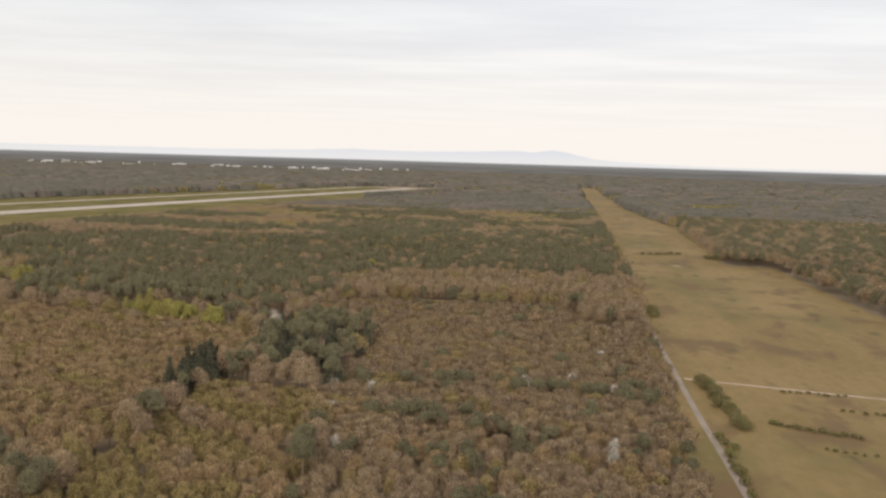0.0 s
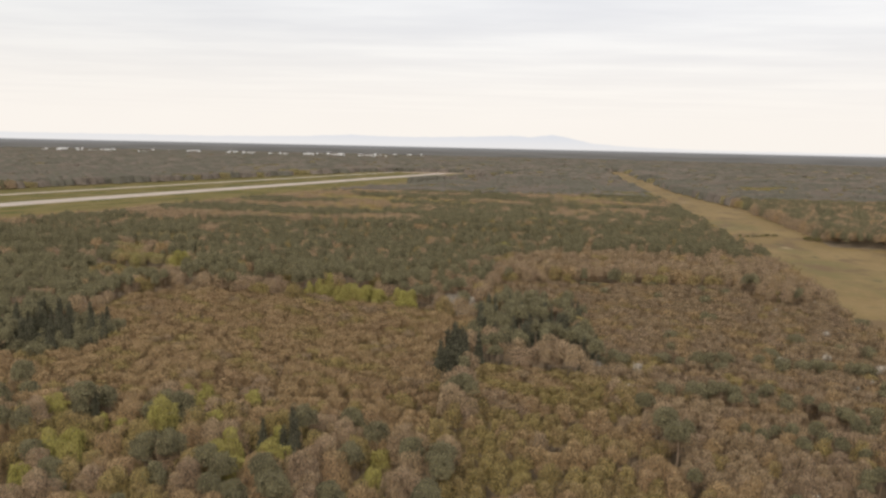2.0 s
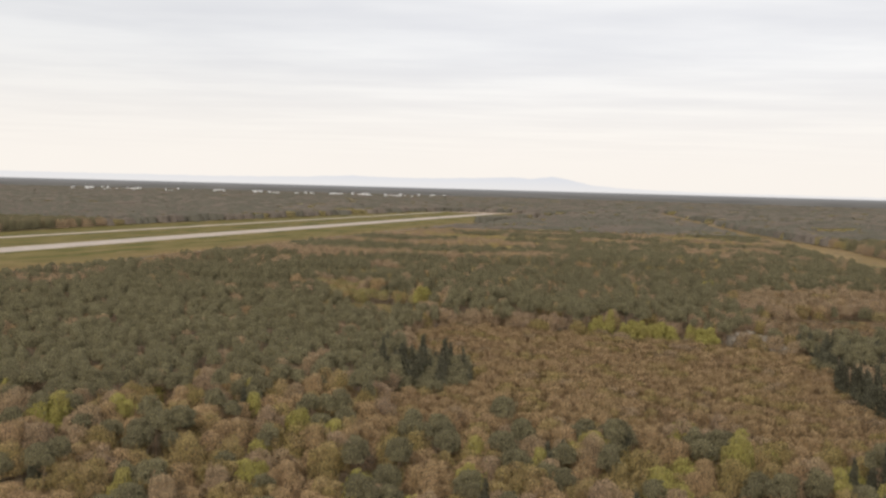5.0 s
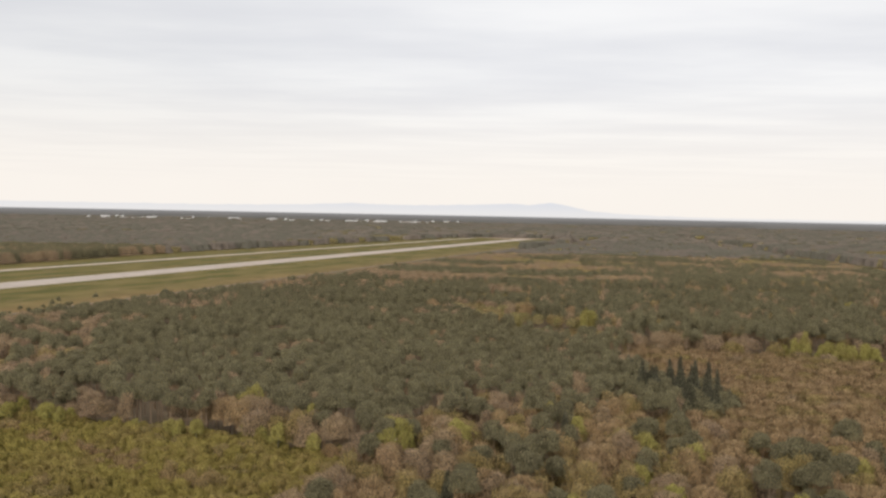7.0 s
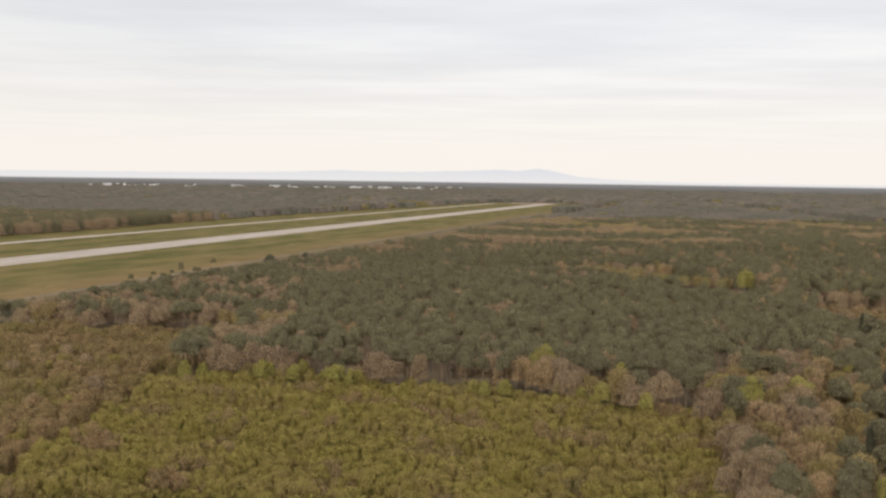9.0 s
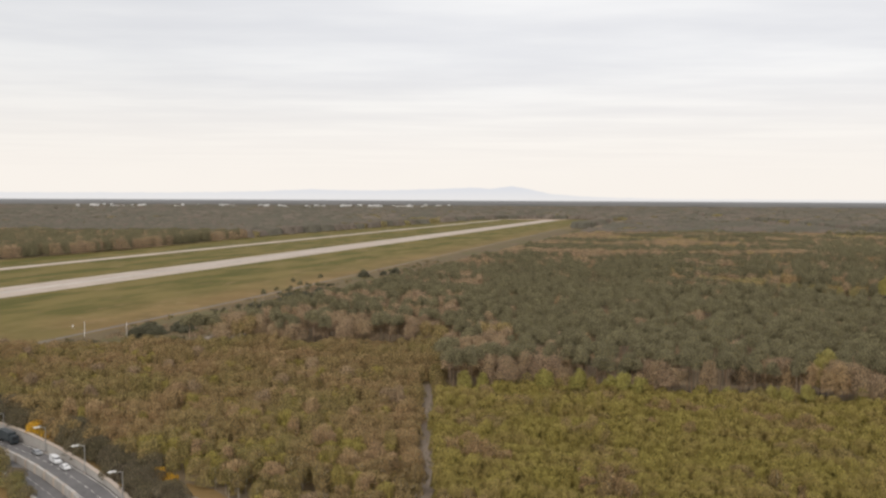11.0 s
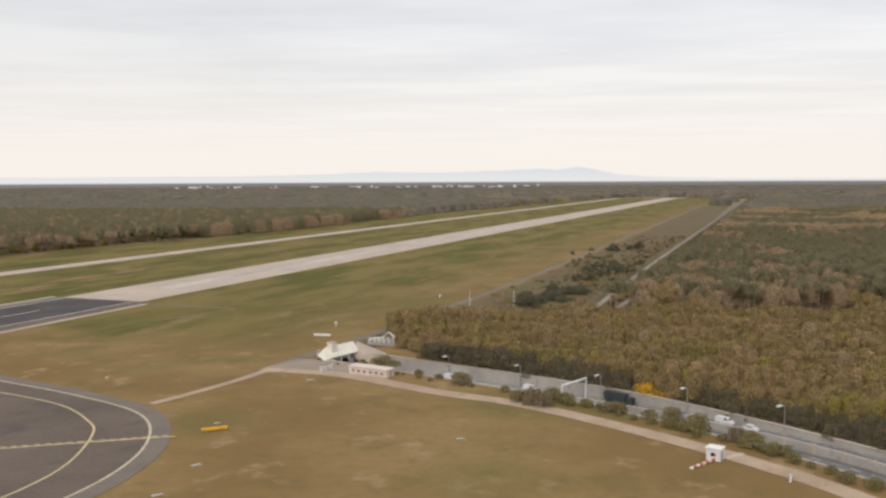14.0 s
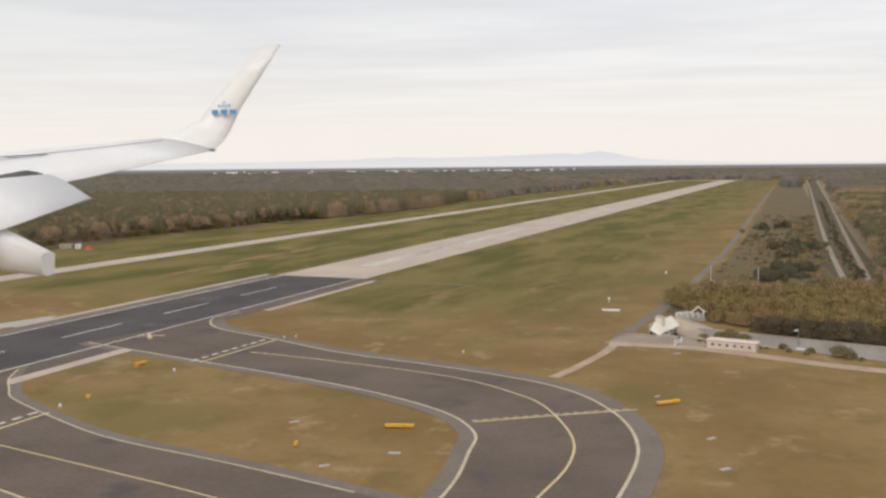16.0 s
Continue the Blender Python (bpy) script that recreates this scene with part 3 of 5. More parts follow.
def wall_along(name, line, at, thick, low, top, material, parent, label=""):
    """A wall that follows the line; low and top give its two heights at each place."""
    p, q = offset(line, at), offset(line, at + thick)
    n = len(line)
    v = [(*w[:2], low(w)) for w in p] + [(*w[:2], low(w)) for w in q] + [(*w[:2], top(w)) for w in p] + [(*w[:2], top(w)) for w in q]
    f = [(i, i + 1, 2 * n + i + 1, 2 * n + i) for i in range(n - 1)] + [(n + i, 3 * n + i, 3 * n + i + 1, n + i + 1) for i in range(n - 1)]
    f += [(2 * n + i, 2 * n + i + 1, 3 * n + i + 1, 3 * n + i) for i in range(n - 1)] + [(0, 2 * n, 3 * n, n), (n - 1, 2 * n - 1, 4 * n - 1, 3 * n - 1)]
    return link(name, v, f, material, parent, label)


def wall_top(x):
    """The far wall stands low at the tunnel and higher where the road climbs."""
    return float(np.interp(x, (90, 160), (0.25, 1.1)))


ribbon("carriageway", RL, 9.4, -9.4, 0.06, M_TARMAC, road)
for w in (8.6, 1.2, -1.2, -8.6):
    ribbon("lane_line", RL, w + 0.12, w - 0.12, 0.08, M_WHITE_LINE, road)
dense = resample(RL, 400)
for i in range(0, 396, 4):
    for w in (4.9, -4.9):
        ribbon("lane_dash", dense[i:i + 3], w + 0.1, w - 0.1, 0.082, M_WHITE_LINE, road)
wall_along("retaining_wall", TRENCH[4:], 9.4, 0.8, lambda w: w[2] - 0.3, lambda w: wall_top(w[0]), M_CONCRETE_OLD, road, "weathered grey concrete wall")
wall_along("retaining_wall", TRENCH[4:], -10.2, 0.8, lambda w: w[2] - 0.3, lambda w: 0.2, M_CONCRETE_OLD, road, "weathered grey concrete wall")
n_half = int(len(RL) * 0.62)
wall_along("median_wall", RL[:n_half + 6], -1.9, 0.8, lambda w: w[2], lambda w: w[2] + 2.5, M_CONCRETE_OLD, road, "panelled concrete median wall")
for p in resample(offset(RL[:n_half + 6], -1.5), 46)[1:-1]:
    bm = box(bmesh.new(), p[0], p[1], p[2], 1.05, 1.05, 2.6, 0.05)
    part("wall_post", bm, M_CONCRETE, road)
wall_along("coping", TRENCH[4:], 9.2, 1.3, lambda w: wall_top(w[0]), lambda w: wall_top(w[0]) + 0.22, M_CONCRETE, road, "pale concrete coping")
end = TRENCH[0]

# ---- woods ----
LIMIT = {"lime": 70, "white": 30, "spruce": 70, "young": 200, "sapling": 170}
rng = np.random.RandomState(7)
YOUNG = [(299, -60), (297, 150), (296, 352), (351, 357), (399, 347), (444, 336), (503, 313), (493, 245), (478, 100), (470, -60)]
SAPLING = [(288, 362), (250, 392), (211, 416), (160, 440), (133, 447), (78, 446), (60, 434), (66, 385), (104, 358), (148, 326), (185, 292), (214, 258), (237, 220), (254, 172), (268, 100), (285, -60), (291, 100)]
MIXED = [(503, -60), (503, 250), (512, 330), (545, 385), (600, 392), (633, 330), (680, 326), (720, 310), (781, 295), (826, 258), (826, -60)]
PINE = [(330, 392), (330, 470), (300, 560), (320, 640), (345, 950), (420, 960), (530, 750), (545, 640), (575, 590), (612, 560), (622, 453), (626, 400), (598, 405), (545, 388), (503, 330), (444, 345), (351, 372)]
SPRUCE = [(606, 400), (640, 384), (656, 405), (658, 452), (628, 470), (606, 440)]
BROWN = [(630, 325), (628, 346), (622, 453), (620, 535), (640, 585), (728, 560), (795, 542), (837, 505), (843, 465), (830, 400), (829, 262), (781, 298), (720, 314), (680, 326)]
RIDE = [(826, 440), (826, 258), (829, 100), (834, 100), (833, 260), (835, 440)]
CONIFER = [(836, 455), (838, 548), (876, 545), (902, 520), (886, 455), (902, 400), (868, 430)]
BUDS = [(834, -60), (834, 262), (841, 405), (875, 392), (893, 379), (902, 330), (908, 242), (908, -60)]
PURPLE = [(908, -60), (906, 340), (893, 390), (902, 520), (876, 560), (842, 560), (845, 640), (858, 656), (933, 668), (1012, 662), (1034, 580), (1066, 590), (1075, 640), (1064, 489), (1050, 309), (1040, -60)]
EAST = [(1262, 691), (1278, 1022), (1226, 1038), (1295, 1648), (1900, 1750), (2000, 600), (1420, 380), (1300, 400)]
TALL_EDGE = [(846, 644), (858, 660), (933, 672), (1012, 666), (1036, 590), (1068, 592), (1082, 700), (1085, 790), (935, 800), (848, 745)]
STRIP = [(500, 722), (560, 692), (604, 682), (622, 648), (616, 598), (600, 590), (570, 612), (545, 655), (490, 690)]
THICKET = [(800, 582), (839, 558), (843, 518), (819, 540)]
WALL = [(300, 358), (351, 362), (444, 341), (503, 322), (508, 350), (450, 372), (351, 392), (296, 390)]
BACK_PINE = [(632, 604), (678, 602), (720, 572), (794, 574), (812, 594), (837, 684), (848, 745), (935, 800), (1085, 790), (1118, 1180), (900, 1150), (640, 1060), (560, 960), (560, 720), (618, 690)]


def stand(x, y):
    """The kind of wood at each place: an index into KINDS, or -1 for open ground."""
    u, w2 = np.random.RandomState(11).rand(len(x)), wave(x, y, 420, 4)
    u = np.argsort(np.argsort(wave(x, y, 30, 51) + 0.34 * u)) / max(1, len(x))  # alike trees stand in small groups
    band = wave(x * 0.45, y, 170, 13) + 0.12 * (u - 0.5)
    out = np.select([band < 0.44, band < 0.84, band < 0.87], [K["pine"], K["purple"], K["yellow"]], np.where(u < 0.3, K["brown"], K["purple"]))
    out = np.where(y < 620, np.where(u < 0.35, K["pine"], np.where(u < 0.92, K["purple"], K["yellow"])), out)
    out = np.where((x < 300) & (y < 462), np.where(u < 0.98, K["sapling"], K["pine"]), out)
    out = np.where((w2 > 0.72) & (u < 0.6) & (y > 640), K["pine"], out)
    out = np.where((x < -100) & (y > 500), np.where(u < 0.62, K["pine"], K["purple"]), out)
    out = np.where(low_growth(x, y), np.where(u < 0.7, K["clear"], K["yellow"]), out)

    def put(poly, *mix):
        nonlocal out
        m = inside(x, y, poly)
        v = np.full(len(x), K[mix[-1]])
        total = 0.0
        for kind, share in zip(mix[0:-1:2], mix[1:-1:2]):
            pick = (u >= total) & (u < total + share)
            v = np.where(pick, K[kind], v)
            total += share
        out = np.where(m, v, out)

    put(BACK_PINE, "pine", 0.76, "yellow", 0.08, "purple", 0.12, "brown")
    put(PINE, "pine", 0.90, "purple", 0.08, "brown")
    put(WALL, "pine", 0.62, "purple", 0.28, "brown")
    put(TALL_EDGE, "purple", 0.70, "brown", 0.12, "yellow", 0.08, "purple")
    put(STRIP, "yellow", 0.6, "clear", 0.4, "yellow")
    put(PURPLE, "purple", 0.66, "brown", 0.18, "yellow", 0.10, "pine", 0.02, "purple")
    put(BUDS, "yellow", 0.64, "brown", 0.3, "purple")
    put(BROWN, "brown", 0.70, "yellow", 0.22, "purple", 0.06, "brown")
    put(EAST, "pine", 0.5, "purple", 0.42, "brown")
    put(MIXED, "purple", 0.14, "brown", 0.24, "yellow", 0.20, "pine", 0.26, "purple", 0.06, "lime", 0.08, "spruce", 0.015, "brown")
    put(CONIFER, "spruce", 0.55, "pine", 0.45, "pine")
    put(SPRUCE, "spruce", 0.22, "pine", 0.78, "pine")
    put(SAPLING, "sapling", 0.30, "brown", 0.09, "young", 0.12, "yellow", 0.08, "sapling", 0.33, "purple", 0.05, "sapling")
    put(YOUNG, "young", 0.86, "sapling", 0.12, "young")
    group = inside(x, y, PURPLE) & (y < 420) & (wave(x, y, 60, 41) > 0.74) & (np.random.RandomState(6).rand(len(x)) < 0.6)
    out = np.where(group, K["pine"], out)
    green_mid = inside(x, y, [(640, 250), (690, 335), (760, 320), (800, 250), (730, 200), (640, 200)])
    out = np.where(green_mid & (u < 0.10), K["lime"], np.where(green_mid & (u > 0.95), K["spruce"], out))
    out = np.where(inside(x, y, [(725, 560), (795, 532), (799, 552), (733, 584)]) & (u < 0.9), K["lime"], out)
    out = np.where(inside(x, y, THICKET), K["white"], out)
    out = np.where(inside(x, y, PURPLE) & (np.random.RandomState(5).rand(len(x)) < 0.006), K["white"], out)
    out = np.where(inside(x, y, RIDE) & (y > 370), K["spruce"], out)
    shut = inside(x, y, OPEN_FIELD) | inside(x, y, MEADOW) | (inside(x, y, MIXED) & (y < 330) & (np.random.RandomState(8).rand(len(x)) < 0.13))
    shut |= (np.abs(x - np.interp(y, [-50, 120, 238, 300, 385], [305, 300, 297, 294.5, 292])) < 3.2) & (y < 385)
    cx = np.interp(y, CORRIDOR[:, 1], CORRIDOR[:, 0])
    shut |= (np.abs(x - cx) < np.interp(y, (500, 700, 1100, 1800, 3000), (15, 19, 24, 32, 48))) & (y > 462) & (y < 3240)
    shut |= (x < cx) & (x > np.interp(y, (425, 560, 786, 1307, 1885, 2496), (57, 98, 161, 297, 450, 611)) - 8) & (y > 470) & (y < 2400)
    shut |= inside(x, y, [(826, -60), (827, 372), (830, 372), (831, -60)])
    return np.where(shut, -1, out)


KINDS = ["brown", "purple", "yellow", "young", "sapling", "pine", "spruce", "lime", "white", "clear"]
K = {k: i for i, k in enumerate(KINDS)}
BRUSH = {"brown": 0.55, "purple": 0.5, "yellow": 0.65, "sapling": 0.5, "young": 0.6, "white": 0.7}
# height, spread of heights, crown radius, part of the height that is crown, slimness of the tip
SHAPE = {"brown": (18, 2.8, 6.3, 0.88, 0.0), "purple": (18.5, 2.8, 6.1, 0.88, 0.0), "yellow": (17.5, 3.0, 5.8, 0.88, 0.0), "young": (8.6, 1.6, 2.7, 0.95, 0.35), "sapling": (9.0, 2.2, 2.9, 0.94, 0.25),
         "pine": (20.5, 2.6, 4.2, 0.50, 0.0), "spruce": (19, 3.5, 3.9, 0.88, 1.0), "lime": (18, 3.0, 4.3, 0.88, 0.25), "clear": (16, 1.0, 5.8, 0.95, 0.0), "white": (19.5, 2.0, 3.6, 0.75, 0.1)}


def crowns(x, y, h, r, crown, tip, lobes, blades, size, rs, brush=0.0):
    """Many crowns at once. Each is made of uneven leafy masses (13 corners, 9 faces) with loose leaf clumps, one tilted four-sided blade each, standing out of them."""
    n = len(x)
    crown, tip = np.broadcast_to(crown, n), np.broadcast_to(tip, n)
    base, tall = h * (1 - crown), h * crown
    th = rs.rand(n, 1) * 6.283 + np.arange(lobes) * (6.283 / max(1, lobes - 1)) + rs.normal(scale=0.3, size=(n, lobes))
    far_ = rs.uniform(0.36, 0.52, (n, lobes)) if lobes > 1 else np.zeros((n, 1))
    lz, lr = rs.uniform(0.40, 0.62, (n, lobes)), rs.uniform(0.50, 0.66, (n, lobes))
    if lobes > 1:
        far_[:, 0], lz[:, 0], lr[:, 0] = 0.08, 0.66, 0.66
    else:
        lz[:], lr[:] = 0.50, 0.95
    cone = (tip > 0.9)[:, None]
    step = (np.arange(lobes) + 0.3) / max(1, lobes)
    lz, far_ = np.where(cone, step * 0.9, lz), np.where(cone, 0.06, far_)
    lr = np.where(cone, 1.0 - step * 0.86, lr * (1 - 0.35 * tip[:, None] * lz))
    half = np.where(cone, 0.45 / lobes + 0.16, 0.22 if lobes > 1 else 0.34 if brush else 0.42) * np.ones((n, lobes))
    # masses: an apex, then two rings of six
    a6 = np.arange(6) * 1.0472
    ring_r, ring_z = np.array([0.0] + [0.72] * 6 + [1.0] * 6), np.array([1.0] + [0.68] * 6 + [-1.1 if lobes == 1 else -0.75] * 6)
    ring_a = np.concatenate([[0], a6, a6 + 0.5])
    turn = rs.rand(n, lobes, 1) * 6.283
    j_r, j_z = rs.uniform(0.78, 1.22, (n, lobes, 13)), rs.normal(scale=0.12, size=(n, lobes, 13))
    ex = (np.cos(th) * far_)[..., None] + np.cos(ring_a + turn) * ring_r * j_r * lr[..., None]
    ey = (np.sin(th) * far_)[..., None] + np.sin(ring_a + turn) * ring_r * j_r * lr[..., None]
    ez = lz[..., None] + (ring_z + j_z) * half[..., None]
    R3, X3, Y3 = r[:, None, None], x[:, None, None], y[:, None, None]
    dome = np.stack([X3 + ex * R3, Y3 + ey * R3, base[:, None, None] + np.maximum(ez, 0.0) * tall[:, None, None]], -1).reshape(-1, 3)
    own = np.stack([np.cos(ring_a + turn) * ring_r, np.sin(ring_a + turn) * ring_r, np.broadcast_to(ring_z * 0.8 + 0.25, ex.shape)], -1)
    whole = np.stack([ex, ey, (ez - 0.15) * 1.1], -1)
    dome = np.concatenate([dome, unit(0.55 * unit(own) + unit(whole) + np.array((0, 0, 0.25))).reshape(-1, 3)], 1)
    # loose clumps around the masses
    which, row = rs.randint(0, lobes, (n, blades)), np.arange(n)[:, None]
    d = rs.normal(size=(n, blades, 3))
    d[..., 2] = np.abs(d[..., 2]) - 0.25
    d /= np.linalg.norm(d, axis=2)[..., None] + 1e-9
    rad = rs.uniform(0.92, 1.15, (n, blades))
    px = (np.cos(th) * far_)[row, which] + d[..., 0] * rad * lr[row, which]
    py = (np.sin(th) * far_)[row, which] + d[..., 1] * rad * lr[row, which]
    pz = np.maximum(lz[row, which] + d[..., 2] * rad * half[row, which], 0.02)
    c = np.stack([x[:, None] + px * r[:, None], y[:, None] + py * r[:, None], base[:, None] + pz * tall[:, None]], -1).reshape(-1, 3)
    nn = d.reshape(-1, 3) + np.array((0, 0, 0.5)) + rs.normal(scale=0.35, size=(n * blades, 3))
    nn /= np.linalg.norm(nn, axis=1)[:, None] + 1e-9
    a = np.cross(nn, rs.normal(size=(n * blades, 3)))
    a /= np.linalg.norm(a, axis=1)[:, None] + 1e-9
    b = np.cross(nn, a)
    if brush:
        # bare crowns bristle: narrow upright twig bundles
        a = d.reshape(-1, 3) * 0.55 + np.array((0, 0, 0.75)) + rs.normal(scale=0.25, size=(n * blades, 3))
        a /= np.linalg.norm(a, axis=1)[:, None] + 1e-9
        b = np.cross(a, rs.normal(size=(n * blades, 3)))
        b /= np.linalg.norm(b, axis=1)[:, None] + 1e-9
        a, b = a * 1.5, b * brush
    s = (np.broadcast_to(np.asarray(size).reshape(-1, 1), (n, blades)) * rs.uniform(0.6, 1.3, (n, blades))).reshape(-1, 1) / 2
    a, b = a * s, b * s * rs.uniform(0.5, 1.0, (n * blades, 1))
    q = rs.uniform(0.4, 1.1, (n * blades, 4, 1))
    blade = np.stack([c - a * q[:, 0] - b * 0.6, c + a * q[:, 1] - b, c + a * q[:, 2] + b * 0.7, c - a * 0.7 + b * q[:, 3]], 1).reshape(-1, 3)
    whole = np.stack([px, py, (pz - 0.15) * 1.1], -1).reshape(-1, 3)
    turned = unit(0.55 * d.reshape(-1, 3) + unit(whole) + np.array((0, 0, 0.25)))
    return dome, np.concatenate([blade, np.repeat(turned, 4, axis=0)], 1)


def unit(v):
    return v / (np.linalg.norm(v, axis=-1, keepdims=True) + 1e-9)


DOME_FACES = np.array([(0, 1, 2, 3), (0, 3, 4, 5), (0, 5, 6, 1)] + [(1 + i, 7 + i, 7 + (i + 1) % 6, 1 + (i + 1) % 6) for i in range(6)], np.int32)


def quads(name, v, material, parent=None, label="", domes=None):
    """A mesh of free four-sided blades and, in front of them, crown masses."""
    me = bpy.data.meshes.new(name)
    idx = np.arange(len(v), dtype=np.int32)
    if domes is not None and len(domes):
        k_ = len(domes) // 13
        fd = (DOME_FACES[None] + (np.arange(k_) * 13)[:, None, None]).ravel().astype(np.int32)
        idx = np.concatenate([fd, idx + len(domes)])
        v = np.concatenate([domes, v]) if len(v) else domes
    v = np.asarray(v)
    me.vertices.add(len(v))
    me.vertices.foreach_set("co", (v[:, :3] * UNIT).astype(np.float32).ravel())
    if v.shape[1] == 6:
        me.attributes.new("crown_normal", "FLOAT_VECTOR", "POINT").data.foreach_set("vector", v[:, 3:].astype(np.float32).ravel())
    me.loops.add(len(idx))
    me.loops.foreach_set("vertex_index", idx)
    me.polygons.add(len(idx) // 4)
    me.polygons.foreach_set("loop_start", np.arange(0, len(idx), 4, dtype=np.int32))
    me.polygons.foreach_set("use_smooth", np.ones(len(idx) // 4, bool))
    me.update(calc_edges=True)
    me.materials.append(material)
    ob = new(name, me)
    ob.parent = parent
    return tagged(ob, label)


def trunks(x, y, z1, r, rs):
    """Plain leaning stems, four thin blades each way, as quads."""
    n = len(x)
    out = []
    for a in (0.3, 1.87):
        dx_, dy_ = np.cos(a) * r, np.sin(a) * r
        lx, ly = rs.normal(scale=0.4, size=n), rs.normal(scale=0.4, size=n)
        zero = np.zeros(n)
        out.append(np.stack([np.stack([x - dx_, y - dy_, zero], -1), np.stack([x + dx_, y + dy_, zero], -1),
                             np.stack([x + lx + dx_ * 0.4, y + ly + dy_ * 0.4, z1], -1), np.stack([x + lx - dx_ * 0.4, y + ly - dy_ * 0.4, z1], -1)], 1).reshape(-1, 3))
    return np.concatenate(out)


def scatter(x0, x1, y0, y1, gap, rs, jitter=0.42):
    gx, gy = np.meshgrid(np.arange(x0, x1, gap), np.arange(y0, y1, gap))
    gx = gx + (np.arange(gx.shape[0]) % 2)[:, None] * gap / 2
    return (gx + rs.uniform(-jitter, jitter, gx.shape) * gap).ravel(), (gy + rs.uniform(-jitter, jitter, gy.shape) * gap).ravel()


CLEARINGS = [[(560, 1480), (824, 1390), (840, 1450), (570, 1600)], [(640, 925), (710, 915), (800, 950), (800, 1010), (650, 985)], [(960, 1620), (1080, 1610), (1085, 1710), (970, 1720)],
             [(740, 1720), (900, 1950), (930, 2060), (760, 1880)], [(1100, 1860), (1270, 1830), (1270, 1930), (1110, 1970)], [(1440, 2200), (1640, 2300), (1640, 2440), (1450, 2330)]]


def low_growth(x, y):
    """Young clearings among the farther stands."""
    hit_ = wave(x * 0.5, y, 150, 31) > np.where(x < 0, 0.94, 0.88)
    for poly in CLEARINGS:
        hit_ |= inside(x, y, poly)
    return (y > 600) & hit_


def middling(x, y):
    """The stands of half-grown broadleaf trees."""
    return inside(x, y, PURPLE) | inside(x, y, BROWN) | inside(x, y, BUDS) | inside(x, y, THICKET)


def stature(x, y):
    """How tall the stands are: half-grown ones, a low strip of regrowth, and walls of old trees behind."""
    f = np.where(inside(x, y, BACK_PINE) & (y < 900), 1.18, 1.0)
    f = np.where(inside(x, y, TALL_EDGE), 1.08, f)
    f = np.where(middling(x, y), 0.62, f)
    f = np.where(inside(x, y, STRIP), 0.40, f)
    f = np.where(inside(x, y, THICKET), 0.64, f)
    return f


def in_sight(x, y):
    return (x > -0.72 * y - 60) & (x < 1010 + 0.50 * y)


WOOD_LABEL = {"brown": "brown budding broadleaf wood, dense crowns", "purple": "bare purple-brown broadleaf wood", "yellow": "yellow-green budding broadleaf trees", "young": "dense yellow-green young birch plantation",
              "sapling": "olive-brown thicket of young birches", "pine": "dark green pine wood with bare stems", "spruce": "dark spruce trees standing in rows", "lime": "bright lime-green fresh-leaved trees", "white": "white blossoming wild cherry trees", "clear": "pale young growth on a forest clearing"}
TREE_NAME = {"brown": "broadleaf_tree", "purple": "bare_tree", "yellow": "budding_tree", "young": "young_birch", "sapling": "birch_sapling", "pine": "pine_tree", "spruce": "spruce_tree", "lime": "poplar_tree", "white": "cherry_tree", "clear": "clearing_birch"}
ZONES = [(100, 360, 8.6, 4, 64), (360, 660, 8.6, 3, 36), (660, 1100, 9.2, 2, 11), (1100, 1750, 12.5, 1, 2), (-60, 100, 9.5, 1, 3)]
NEAR = {k: [] for k in KINDS}
